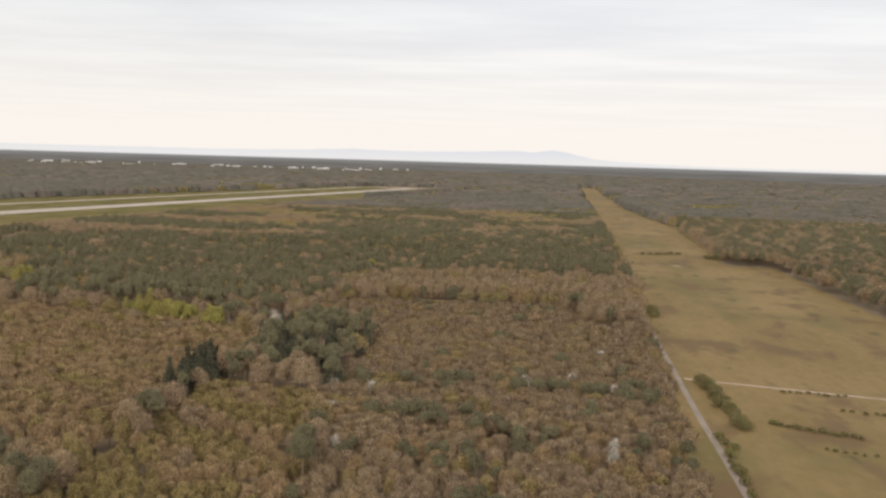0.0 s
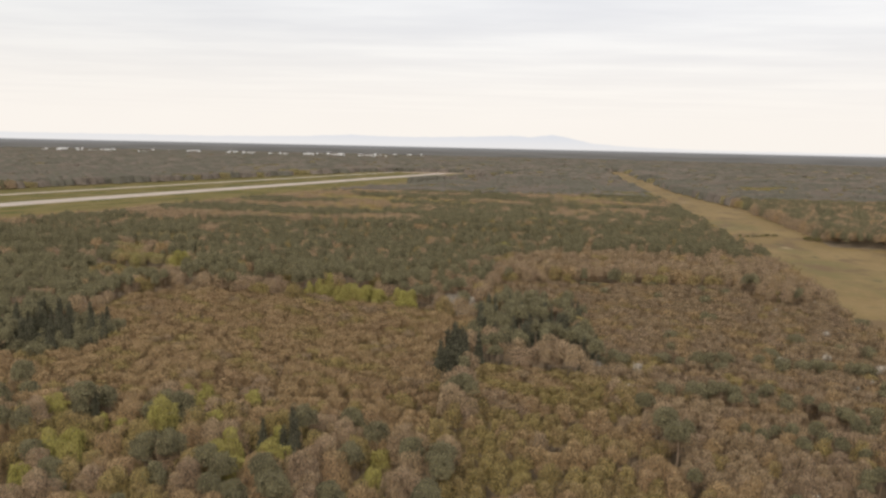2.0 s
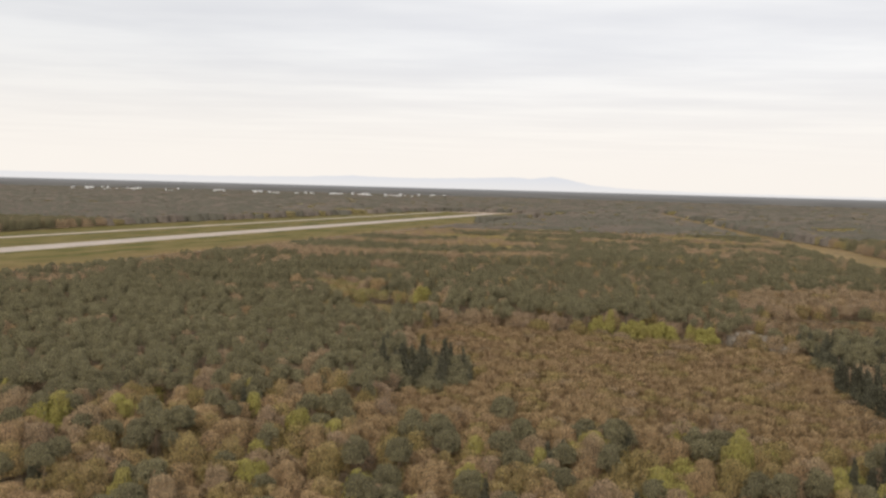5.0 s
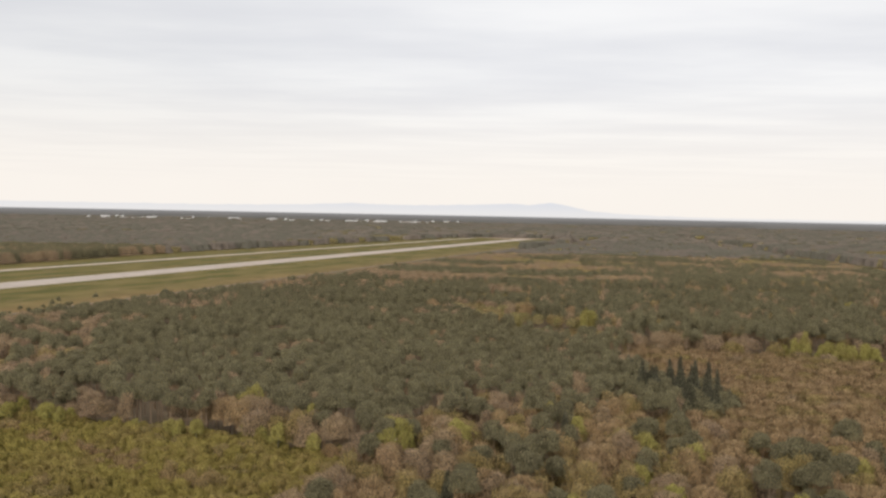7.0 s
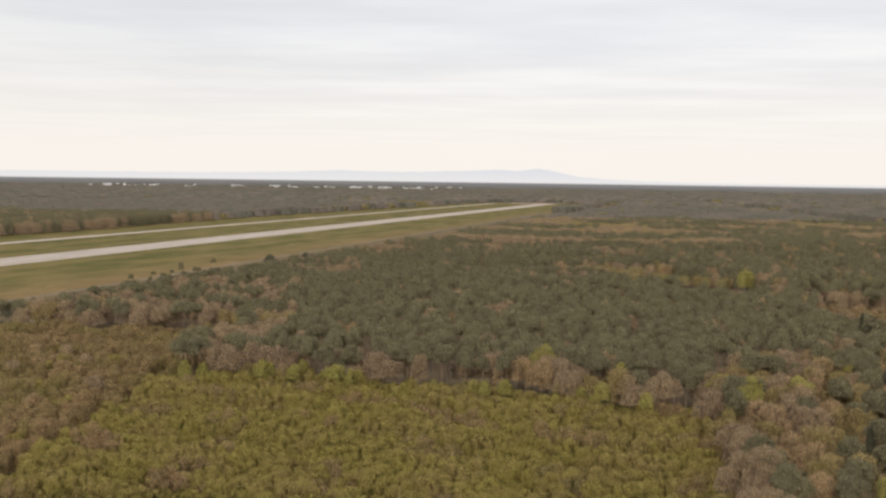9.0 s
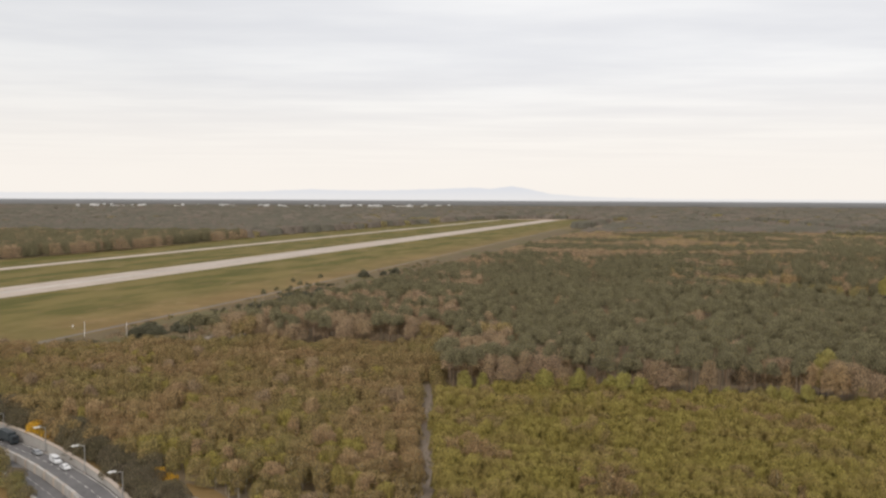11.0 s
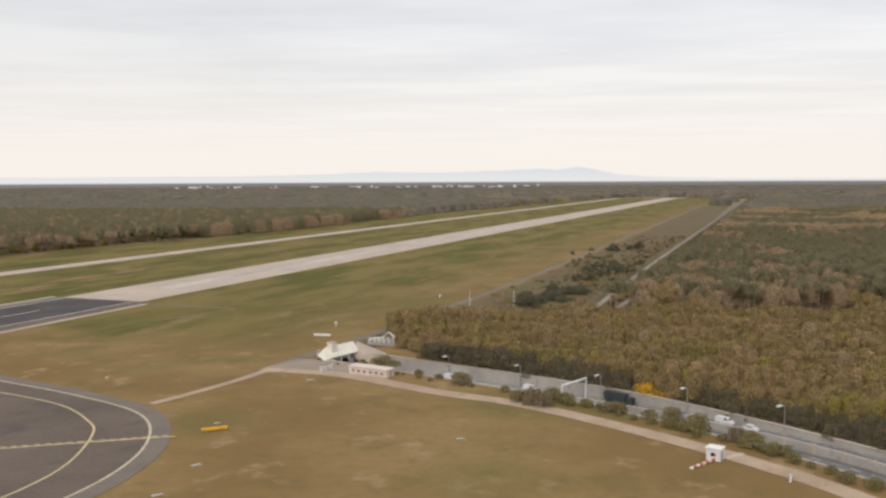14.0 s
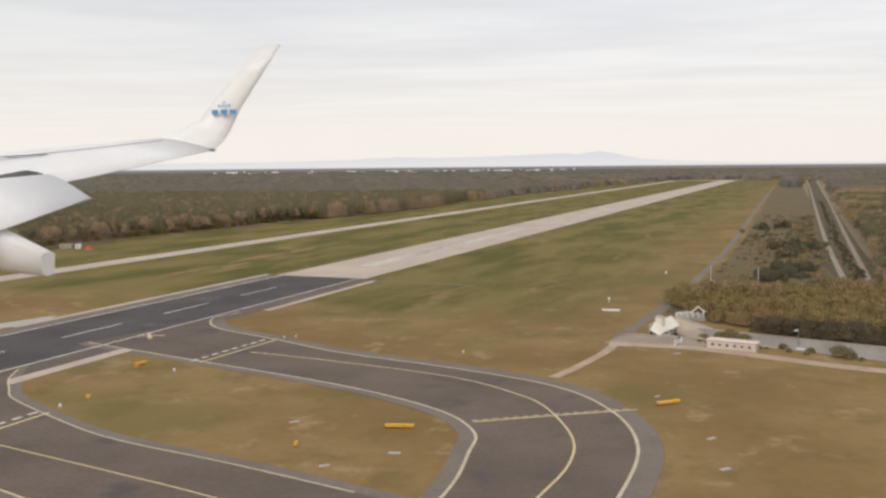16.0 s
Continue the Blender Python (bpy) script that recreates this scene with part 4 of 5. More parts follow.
for zi, (y0, y1, gap, lobes, blades) in enumerate(ZONES):
    rs = np.random.RandomState(20 + zi)
    sets = []
    if y0 < 660:
        sets.append((scatter(-60, 1400, y0, y1, gap, rs), "tall"))
        sets.append((scatter(60, 510, y0, min(y1, 460), 3.1 if zi < 4 else 4.6, rs), "young"))
        sets.append((scatter(600, 1090, y0, y1, 6.8, rs), "middling"))
    else:
        sets.append((scatter(-1400, 2000, y0, y1, gap, rs), "tall"))
    for (x, y), age in sets:
        young = age == "young"
        ok = in_sight(x, y)
        x, y = x[ok], y[ok]
        kind = stand(x, y)
        is_young = (kind == K["young"]) | (kind == K["sapling"])
        belongs = is_young if young else ~is_young & (middling(x, y) == (age == "middling"))
        for k in KINDS:
            m = (kind == K[k]) & belongs
            if not m.any():
                continue
            h0, dh, r0, crown, tip = SHAPE[k]
            X, Y = x[m], y[m]
            order = np.argsort(Y)
            X, Y = X[order], Y[order]
            if zi == 0:
                lane = (Y > (205 if k in ("young", "sapling") else 215)) & (Y < 330)
                lane &= np.full(len(X), young) | ~inside(X, Y, SAPLING)
                idx = np.where(lane)[0][:LIMIT.get(k, 160)]
                for i in idx:
                    NEAR[k].append((X[i], Y[i], 0.64 if age == "middling" else 1.0))
                keep_ = np.ones(len(X), bool)
                keep_[idx] = False
                X, Y = X[keep_], Y[keep_]
            n = len(X)
            if not n:
                continue
            h = h0 + rs.normal(scale=dh * (0.5, 0.45, 0.3, 0.25, 0.5)[zi], size=n) + 2.0 * (wave(X, Y, 60, 9) - 0.5)
            r = r0 * rs.uniform(0.70, 1.34, n) * (1.1 if young else 0.95 if age == "middling" else gap / 8.6 * (1.05, 1.08, 1.2, 1.3, 1.1)[zi])
            r = r if young else np.where(inside(X, Y, SAPLING), r * 0.6, r)
            h = h + np.where(inside(X, Y, MIXED), rs.normal(scale=1.8, size=n), 0.0)
            h = h * (0.72 + 0.5 * wave(X, Y, 38, 71) if young else np.where(inside(X, Y, SAPLING), 0.62, 1.0))
            h = np.where(low_growth(X, Y), np.minimum(h, 16.0), h) * stature(X, Y)
            L = 1 if young else max(1, lobes - 2) if age == "middling" and k != "spruce" else (max(3, lobes) if k == "spruce" and zi < 3 else lobes)
            dome, blade = crowns(X, Y, h, r, crown if zi < 2 or young else 0.95, tip, L, (16, 14, 10, 10, 5)[zi] if young else (64, 44, 11, 2, 3)[zi] if age == "middling" else blades, r * (0.28, 0.32, 0.42, 0.4, 0.4)[zi] * (1.4 if young else 1.0), rs, BRUSH.get(k, 0.0) if zi < 3 else 0.0)
            wood = quads("wood_" + TREE_NAME[k], blade, LEAF[k], domes=dome)
            tagged(wood, WOOD_LABEL[k], "wood", kind="stuff")
            if zi < 2 and not young:
                stems = quads("stems_" + TREE_NAME[k], trunks(X, Y, h * (1 - crown * 0.5), 0.22 * np.ones(n), rs), M_PINE_BARK if k == "pine" else M_BARK)
                tagged(stems, "bare stems under " + WOOD_LABEL[k].split(",")[0], "stems", kind="stuff")

# far woods, in clumps, out to the horizon
for zi, (y0, y1, gap, count, size) in enumerate(((1750, 2700, 18.0, 1, 5.0), (2700, 4400, 34.0, 1, 8.0), (4400, 7500, 64.0, 1, 14.0))):
    rs = np.random.RandomState(40 + zi)
    x, y = scatter(-5200, 5200, y0, y1, gap, rs)
    ok = in_sight(x, y) & (np.hypot(x, y) < 7650)
    x, y = x[ok], y[ok]
    kind = stand(x, y)
    # pine and grey clumps carry painted haze in their leaf colour
    for name, m, mat in (("pine", kind == K["pine"], LEAF["hazed_pine"]), ("clear", (kind == K["yellow"]) | (kind == K["clear"]), LEAF["clear"]), ("grey", (kind >= 0) & (kind != K["pine"]) & (kind != K["yellow"]) & (kind != K["clear"]), LEAF["grey"])):
        X, Y = x[m], y[m]
        n = len(X)
        if not n:
            continue
        h = 15 + 5 * wave(X, Y, 200, 6) + rs.normal(scale=0.6, size=n)
        h = np.where(low_growth(X, Y), h * 0.85, h)
        dome, blade = crowns(X, Y, h, np.full(n, gap * 0.8), 0.97, 0.0, 1, count, np.full(n, size), rs)
        tagged(quads("distant_wood", blade, mat, domes=dome), "dark distant woods of the plain, haze painted into their colour", "wood", kind="stuff")

# scrub on the heath beside the forest corridor
rs = np.random.RandomState(61)
x, y = scatter(60, 340, 445, 1130, 3.4, rs)
edge_x = np.interp(y, (445, 500, 590, 816, 900, 1118), (100, 152, 176, 234, 258, 318))
gone = edge_x - x
m = (gone > 0) & (gone < 75) & (rs.rand(len(x)) < np.interp(gone, (0, 14, 75), (0.6, 0.2, 0.02))) & (wave(x, y, 45, 17) > 0.22)
m &= x > np.interp(y, (347, 425, 560, 786, 1307), (30, 57, 98, 161, 297)) + 8
for kd, share in (("purple", (0.0, 0.5)), ("bush", (0.5, 0.85)), ("spruce", (0.85, 1.0))):
    u = wave(x, y, 30, 23)
    w = m & (u >= share[0]) & (u < share[1])
    n = int(w.sum())
    dome, blade = crowns(x[w], y[w], rs.uniform(0.7, 2.6, n), rs.uniform(1.2, 2.6, n), 1.05, 0.0, 1, 12, np.full(n, 1.1), rs, 0.7)
    tagged(quads("scrub", blade, LEAF[kd], domes=dome), "low brown and olive scrub on the dry heath", "scrub", kind="stuff")

# ---- single trees along the nearer stretch of the woods ----
BARK = {"pine": M_PINE_BARK, "young": M_BIRCH_BARK, "sapling": M_BIRCH_BARK, "lime": M_BIRCH_BARK}
TREE_LABEL = {"brown": "broadleaf tree with dense brown budding twigs", "purple": "bare broadleaf tree with purple-brown twigs", "yellow": "broadleaf tree with yellow-green opening buds", "young": "slim young birch with fresh yellow-green leaves",
              "sapling": "slim birch sapling with olive-brown twigs", "pine": "tall pine with dark crown on bare reddish stem", "spruce": "dark green conical spruce tree", "lime": "upright poplar with bright lime-green leaves", "white": "wild cherry tree in white blossom"}
TREE_LABEL["clear"] = "young pale birch on a clearing"
CAT = {"pine": "pine", "spruce": "spruce", "young": "birch", "sapling": "birch", "lime": "poplar", "white": "cherry tree"}


def tree(kind, seed, count=100):
    """One tree of a kind, its trunk with limbs and its crown of many leaf clumps, at the origin."""
    rs = np.random.RandomState(seed)
    h0, dh, r0, crown, tip = SHAPE[kind]
    h, r = h0 + rs.uniform(-0.5, 0.5) * dh, r0 * rs.uniform(0.9, 1.15)
    root = thing(TREE_NAME[kind], TREE_LABEL[kind], CAT.get(kind, "tree"), "trees of the wood: " + TREE_NAME[kind].replace("_", " "))
    bm = bmesh.new()
    girth = 0.016 * h0
    p, way = Vector((0, 0, -0.1)), Vector((rs.normal() * 0.04, rs.normal() * 0.04, 1))
    for i in range(2):
        q = p + way * h * 0.42
        rod(bm, p, q, girth * (1 - 0.4 * i), girth * (0.6 - 0.4 * i) + 0.02, 5)
        p = q
        way = (way + Vector((rs.normal() * 0.06, rs.normal() * 0.06, 0))).normalized()
    for i in range(5):
        a, z = rs.rand() * 6.283, h * (1 - crown * rs.uniform(0.35, 0.9))
        up = 0.1 if tip > 0.9 else 0.7
        reach = r * rs.uniform(0.4, 0.75) * (1.0 if tip < 0.9 else 0.8)
        rod(bm, (0, 0, z), (math.cos(a) * reach, math.sin(a) * reach, z + reach * up), girth * 0.4, girth * 0.12, 3)
    part("trunk", bm, BARK.get(kind, M_BARK), root)
    one = np.ones(1)
    dome, blade = crowns(np.zeros(1), np.zeros(1), h * one, r * one, crown, tip, 5 if kind not in ("young", "sapling") else 2, count if kind not in ("young", "sapling") else 60, r * (0.30 if tip < 0.9 else 0.38), rs, BRUSH.get(kind, 0.0))
    quads("crown", blade, LEAF[kind], root, domes=dome)
    return root


def set_trees(kind, places, scales=(0.85, 1.15), variants=4, seed=100):
    rs = np.random.RandomState(seed)
    models = []
    for i, (x, y, *full) in enumerate(places):
        f = rs.uniform(*scales) * (full[0] if full else 1.0)
        m = spot(pose(x, y, 0, rz=rs.uniform(0, 360))) @ Matrix.Diagonal((f, f, f * rs.uniform(0.92, 1.08), 1))
        if i < variants:
            t = tree(kind, seed + i)
            t.matrix_world = m
            models.append(t)
        else:
            made = copy_thing(models[i % variants], Matrix())
            made.matrix_basis = m


for i, k in enumerate(KINDS):
    if NEAR[k]:
        set_trees(k, NEAR[k], seed=100 + i * 17)

# trees that stand out
set_trees("lime", [(614, 300), (662, 285), (700, 290), (742, 275), (451, 358), (447, 354), (512, 298), (516, 302), (534, 310), (478, 338), (510, 318)], (1.15, 1.4), seed=501)
rs = np.random.RandomState(56)
set_trees("pine", [(653, 279), (671, 283), (689, 274), (702, 265), (756, 246), (640, 262)], (1.0, 1.12), seed=560)
set_trees("lime", [(rs.uniform(716, 758), rs.uniform(278, 330)) for _ in range(26)], (0.7, 1.02), seed=565)
set_trees("yellow", [(rs.uniform(515, 690), rs.uniform(210, 320)) for _ in range(20)], (0.9, 1.1), seed=575)
rs = np.random.RandomState(55)
set_trees("lime", [(613, 652), (617, 655)], (1.4, 1.5), seed=505)
set_trees("lime", [(850, 797), (855, 801)], (1.35, 1.45), seed=507)
set_trees("lime", [(727 + 70 * s + rs.normal() * 1.5, 578 - 38 * s + rs.normal() * 3) for s in np.linspace(0, 1, 16)], (0.62, 0.92), seed=511)
set_trees("lime", [(300 + 200 * s, float(np.interp(300 + 200 * s, (296, 351, 399, 444, 503), (350, 354, 344, 333, 311))) + rs.normal() * 2) for s in sorted(rs.rand(26))], (0.55, 0.85), seed=516)
set_trees("spruce", [(rs.uniform(610, 655), rs.uniform(398, 456)) for _ in range(24)], (0.85, 1.2), seed=530)
set_trees("spruce", [(829 + rs.normal() * 2.5, y) for y in np.linspace(374, 432, 18)], (0.9, 1.35), seed=535)
set_trees("spruce", [(700, 300), (711, 295), (782, 274), (690, 285), (829, 395), (832, 408)], (0.9, 1.2), seed=520)
set_trees("white", [(1024, 375), (999, 365), (975, 358), (944, 383), (936, 438), (1021, 560), (1004, 583), (950, 662), (966, 472), (992, 439), (1011, 392), (958, 289), (939, 250), (1042, 458), (1000, 380), (1027, 395), (944, 404), (887, 694), (951, 682)], (0.42, 0.58), seed=540)


def shrub(kind, name, label, r, h, seed, count=50):
    """A low bush: a short forked stem under a ragged clump of leaves."""
    rs = np.random.RandomState(seed)
    root = thing(name, label, "bush")
    bm = bmesh.new()
    for i in range(4):
        a = rs.rand() * 6.283
        rod(bm, (0, 0, -0.1), (math.cos(a) * r * 0.4, math.sin(a) * r * 0.4, h * 0.55), 0.12, 0.05, 3)
    part("stem", bm, M_BARK, root)
    one = np.ones(1)
    dome, blade = crowns(np.zeros(1), np.zeros(1), h * one, r * one, 1.38, 0.0, 4, count, r * 0.32, rs)
    quads("foliage", blade, LEAF[kind], root, domes=dome)
    return root


def set_shrubs(kind, name, label, rows, seed):
    base = [shrub(kind, name, label, 2.6, 3.4, seed + i) for i in range(3)]
    rs = np.random.RandomState(seed)
    for i, (x, y, f) in enumerate(rows):
        m = spot(pose(x, y, 0, rz=rs.uniform(0, 360))) @ Matrix.Diagonal((f, f, f * rs.uniform(0.8, 1.15), 1))
        if i < 3:
            base[i].matrix_world = m
        else:
            copy_thing(base[i % 3], Matrix()).matrix_basis = m


rs = np.random.RandomState(77)
verge = []
edge = offset(np.array([p for p in ROAD_LINE if p[1] > 195]), -14.0)
for p in resample(edge, 46)[5:]:
    if rs.rand() < 0.85:
        verge.append((p[0] + rs.normal() * 1.2, p[1] + rs.normal() * 1.0, float(np.interp(p[0], (90, 150, 200), (0.5, 0.75, 0.95))) * rs.uniform(0.6, 1.35)))
set_shrubs("bush", "hedge_bush", "low green hedge bush beside the sunken road", verge, 610)
set_shrubs("verge", "verge_bush", "grey-brown twiggy bush beside the gravel path", [(125, 286, 1.9), (121, 289, 1.5), (129, 283, 1.4), (148, 278, 1.3), (151, 281, 1.0), (166, 267, 1.6), (180, 249, 1.5), (100, 314, 1.7), (102, 311, 1.2), (190, 236, 1.2), (160, 270, 1.1), (84, 326, 0.8), (92, 320, 0.7)], 630)
set_shrubs("bush", "green_bush", "rounded green bush beside the gravel path", [(132, 290, 1.7), (136, 287, 1.2), (183, 243, 1.5), (187, 238, 1.2), (152, 276, 1.1), (142, 283, 1.0), (69, 340, 1.5), (66, 342, 1.2), (73, 337, 1.1), (172, 258, 1.7), (60, 344, 0.8)], 650)
set_shrubs("orange", "orange_bush", "bush in bright orange-yellow blossom", [(163, 300, 1.9), (167, 297, 1.4), (221, 250, 1.4), (225, 246, 1.1), (229, 229, 1.7), (227, 235, 1.1), (231, 224, 1.2)], 670)
dark_belt = [(184, 687), (205, 708), (162, 633), (150, 559), (136, 533), (123, 510), (176, 666), (181, 716), (155, 562), (192, 700), (198, 690), (170, 700), (188, 720), (144, 545), (131, 521), (231, 925), (214, 905), (240, 940)]
set_shrubs("spruce", "juniper_bush", "dark evergreen bush on the dry heath", [(x + rs.normal() * 3, y + rs.normal() * 4, rs.uniform(1.3, 2.5)) for x, y in dark_belt for _ in range(3)], 690)
grove = [(159 + 26 * math.sin(a * 2.4) * a / 22 + 20, 720 + 90 * math.cos(a * 2.4) * a / 22, rs.uniform(0.34, 0.60)) for a in range(4, 23)] + [(147 + a * 3.2 + rs.normal() * 3, 585 + a * 7 + rs.normal() * 5, rs.uniform(0.25, 0.45)) for a in range(9)]
set_trees("pine", grove, (0.9, 1.1), seed=695)
set_trees("yellow", [(150 + rs.uniform(0, 70), 520 + rs.uniform(0, 330), rs.uniform(0.16, 0.30)) for _ in range(40)], (0.9, 1.2), seed=697)
set_shrubs("shade", "corridor_bush", "dark scrubby bush in the straight forest corridor", [(float(np.interp(y, CORRIDOR[:, 1], CORRIDOR[:, 0])) + 1.0 + rs.normal() * 1.6, y, rs.uniform(0.45, 0.9)) for y in np.concatenate([np.linspace(512, 900, 70), np.linspace(905, 1500, 50)])], 699)
low = [(x, y, rs.uniform(0.5, 1.2)) for x, y in zip(rs.uniform(60, 118, 60), rs.uniform(438, 478, 60)) if y < 438 + (x - 58) * 0.75]
set_shrubs("bush", "heath_bush", "low olive bush on the airfield edge", low, 710)
mb = [(1075 + rs.normal() * 1.5, y, rs.uniform(0.9, 1.8)) for y in np.linspace(384, 470, 20)]
mb += [(1086 + rs.normal() * 2.0, y, rs.uniform(1.0, 1.8)) for y in np.linspace(664, 702, 10)]
for x0, y0, x1, y1, n_, f in ((1090, 395, 1122, 377, 22, 0.6), (1112, 453, 1140, 448, 10, 0.5), (1148, 1133, 1200, 1152, 14, 1.0), (1222, 1110, 1240, 1095, 6, 1.5), (1100, 360, 1125, 352, 8, 0.45), (1130, 420, 1150, 414, 7, 0.45), (1062, 520, 1068, 600, 6, 0.9), (1056, 300, 1062, 370, 10, 0.9)):
    mb += [(x0 + (x1 - x0) * s + rs.normal() * 1.2, y0 + (y1 - y0) * s + rs.normal() * 1.2, f * rs.uniform(0.7, 1.3)) for s in np.linspace(0, 1, n_)]
set_shrubs("bush", "meadow_bush", "dark scrubby bush on the straw meadow", mb, 730)

# woodland edge shrubs along the sunken road and the open field
n = 150
pr = resample(offset(np.array([p for p in ROAD_LINE if p[1] > 120]), 15.5), n)
set_shrubs("shade", "edge_bush", "dark bush at the edge of the birch thicket", [(p[0] + rs.normal() * 1.8, p[1] + 2.5 + rs.normal() * 2.2, rs.uniform(1.1, 2.7)) for p in pr if p[0] > 82], 750)
yg = [(-395 + 0.31 * (y - 790) - abs(rs.normal()) * 8, y, rs.uniform(0.9, 1.9)) for y in rs.uniform(700, 1500, 130)]
set_shrubs("young", "thicket_bush", "yellow-green thicket at the far wood's edge", yg, 770)

# ---- things on the airfield ----
def info_sign(x, y, turn, length=7.4):
    """A low guidance sign on short legs."""
    s = thing("guidance_sign", "long orange airfield guidance sign on short legs in grass", "sign", "orange guidance signs", pose(x, y, 0.03, rz=turn))
    part("housing", box(bmesh.new(), 0, 0, 0.3, length, 0.9, 0.6, 0.06), M_STEEL, s)
    part("face", box(bmesh.new(), 0, -0.47, 0.32, length - 0.2, 0.06, 0.56, 0.02), M_ORANGE, s, "orange-yellow face")
    part("top", box(bmesh.new(), 0, 0, 0.9, length, 1.0, 0.1, 0.03), M_ORANGE, s, "orange top")
    for i in (-1, 0, 1):
        part("leg", rod(bmesh.new(), (i * length * 0.4, 0, -0.05), (i * length * 0.4, 0, 0.4), 0.08), M_STEEL, s)


info_sign(34, 248, 28)
info_sign(-36, 220, 4)


def marker(x, y, kind, size=1.0):
    if kind == "slab":
        s = thing("cover_slab", "pale concrete cover slab lying in the grass", "slab", "cover slabs", pose(x, y, 0.0, rz=x * 7 % 60))
        part("slab", box(bmesh.new(), 0, 0, 0, 2.6 * size, 1.2 * size, 0.2, 0.05), M_CONCRETE_OLD, s)
        part("lid", box(bmesh.new(), 0.4 * size, 0, 0.19, 1.0 * size, 0.9 * size, 0.08, 0.02), M_STEEL, s)
    elif kind == "box":
        s = thing("marker_box", "small orange marker box in the grass", "marker", "marker boxes", pose(x, y, 0.02, rz=x * 11 % 90))
        part("case", box(bmesh.new(), 0, 0, 0.3, 1.5 * size, 0.6 * size, 1.0 * size, 0.08), M_ORANGE, s)
        part("foot", box(bmesh.new(), 0, 0, -0.05, 0.8 * size, 0.5 * size, 0.4, 0.04), M_CONCRETE, s)
    else:
        s = thing("edge_light", "small pale edge light on a round base", "light", "edge lights", pose(x, y, 0.05))
        part("base", rod(bmesh.new(), (0, 0, -0.1), (0, 0, 0.15), 0.5 * size, 0.42 * size, 12), M_CONCRETE, s)
        part("stem", rod(bmesh.new(), (0, 0, 0.1), (0, 0, 0.55), 0.12 * size), M_STEEL, s)
        part("lens", rod(bmesh.new(), (0, 0, 0.5), (0, 0, 0.95), 0.34 * size, 0.2 * size, 10), M_PAINT, s)


for x, y, kd, f in ((-64, 223, "slab", 1.0), (-34, 200, "slab", 1.1), (40, 217, "slab", 1.0), (39, 195, "slab", 1.0), (46, 315, "slab", 1.0), (32, 256, "slab", 0.8), (-48, 190, "slab", 0.9), (-58, 203, "box", 1.0), (-130, 242, "box", 0.9),
                    (-134, 282, "box", 1.3), (-28, 311, "light", 1.2), (-133, 232, "light", 1.4), (-119, 277, "light", 1.2), (-99, 334, "light", 0.9), (-95, 336, "light", 0.8), (-28, 313, "box", 0.5), (105, 245, "slab", 0.9)):
    marker(x, y, kd, f)
info_sign(-134, 286, 60, 3.4)


def mast(x, y, h, head):
    s = thing("mast", "slim pale mast standing at the field edge", "mast", "masts", pose(x, y, 0.0))
    part("pole", rod(bmesh.new(), (0, 0, -0.1), (0, 0, h), 0.15, 0.10, 8), M_PAINT, s)
    part("foot", box(bmesh.new(), 0, 0, 0, 1.0, 1.0, 0.3, 0.05), M_CONCRETE, s)
    if head == "disc":
        bm = rod(bmesh.new(), (0, -0.12, h), (0, 0.12, h), 0.6, 0.6, 20)
        part("disc", bm, M_PAINT, s, "white round plate")
    else:
        part("crossbar", box(bmesh.new(), 0, 0, h - 0.2, 0.9, 0.14, 0.14, 0.03), M_PAINT, s)


mast(92, 510, 8.5, "bar")
mast(117, 508, 8.5, "bar")
mast(31, 432, 1.9, "disc")
mast(72, 541, 1.5, "disc")
beam = thing("concrete_beam", "white concrete beam lying on the grass", "beam", m=pose(30, 406, 0.03, rz=-6))
part("beam", box(bmesh.new(), 0, 0, 0, 8.0, 1.4, 0.8, 0.1), M_PAINT, beam)
part("end_cap", box(bmesh.new(), -3.6, 0, 0.78, 1.0, 1.2, 0.3, 0.05), M_CONCRETE, beam)


def house(name, label, x, y, turn, sx, sy, sz, roof_mat, wall_mat, flat=True, windows=4, door=True, cat="building", group=""):
    h = thing(name, label, cat, group, pose(x, y, 0.0, rz=turn))
    part("wall", box(bmesh.new(), 0, 0, -0.2, sx, sy, sz + 0.2, 0.05), wall_mat, h)
    if flat:
        part("roof", box(bmesh.new(), 0, 0, sz, sx + 0.6, sy + 0.6, 0.35, 0.08), roof_mat, h)
    else:
        bm = bmesh.new()
        o, rise = 0.3, sy * 0.3
        a = [bm.verts.new(p) for p in ((-sx / 2 - o, -sy / 2 - o, sz), (sx / 2 + o, -sy / 2 - o, sz), (sx / 2 + o, sy / 2 + o, sz), (-sx / 2 - o, sy / 2 + o, sz), (-sx / 2 - o, 0, sz + rise), (sx / 2 + o, 0, sz + rise))]
        for f in ((0, 1, 5, 4), (2, 3, 4, 5), (0, 4, 3), (1, 2, 5), (3, 2, 1, 0)):
            bm.faces.new([a[i] for i in f])
        part("roof", bm, roof_mat, h)
    for i in range(windows):
        w = part("window", box(bmesh.new(), (i + 0.5 - windows / 2) * sx / (windows + 0.6), -sy / 2 - 0.02, sz * 0.38, sx / (windows * 2.4), 0.12, sz * 0.36, 0.02), M_PAINT, h)
        part("pane", box(bmesh.new(), (i + 0.5 - windows / 2) * sx / (windows + 0.6), -sy / 2 - 0.06, sz * 0.42, sx / (windows * 2.9), 0.1, sz * 0.28), M_DARK, w)
    if door:
        part("door", box(bmesh.new(), sx / 2 + 0.02, 0, 0, 0.1, min(1.4, sy * 0.4), min(2.4, sz * 0.8), 0.02), M_STEEL, h)
    return h


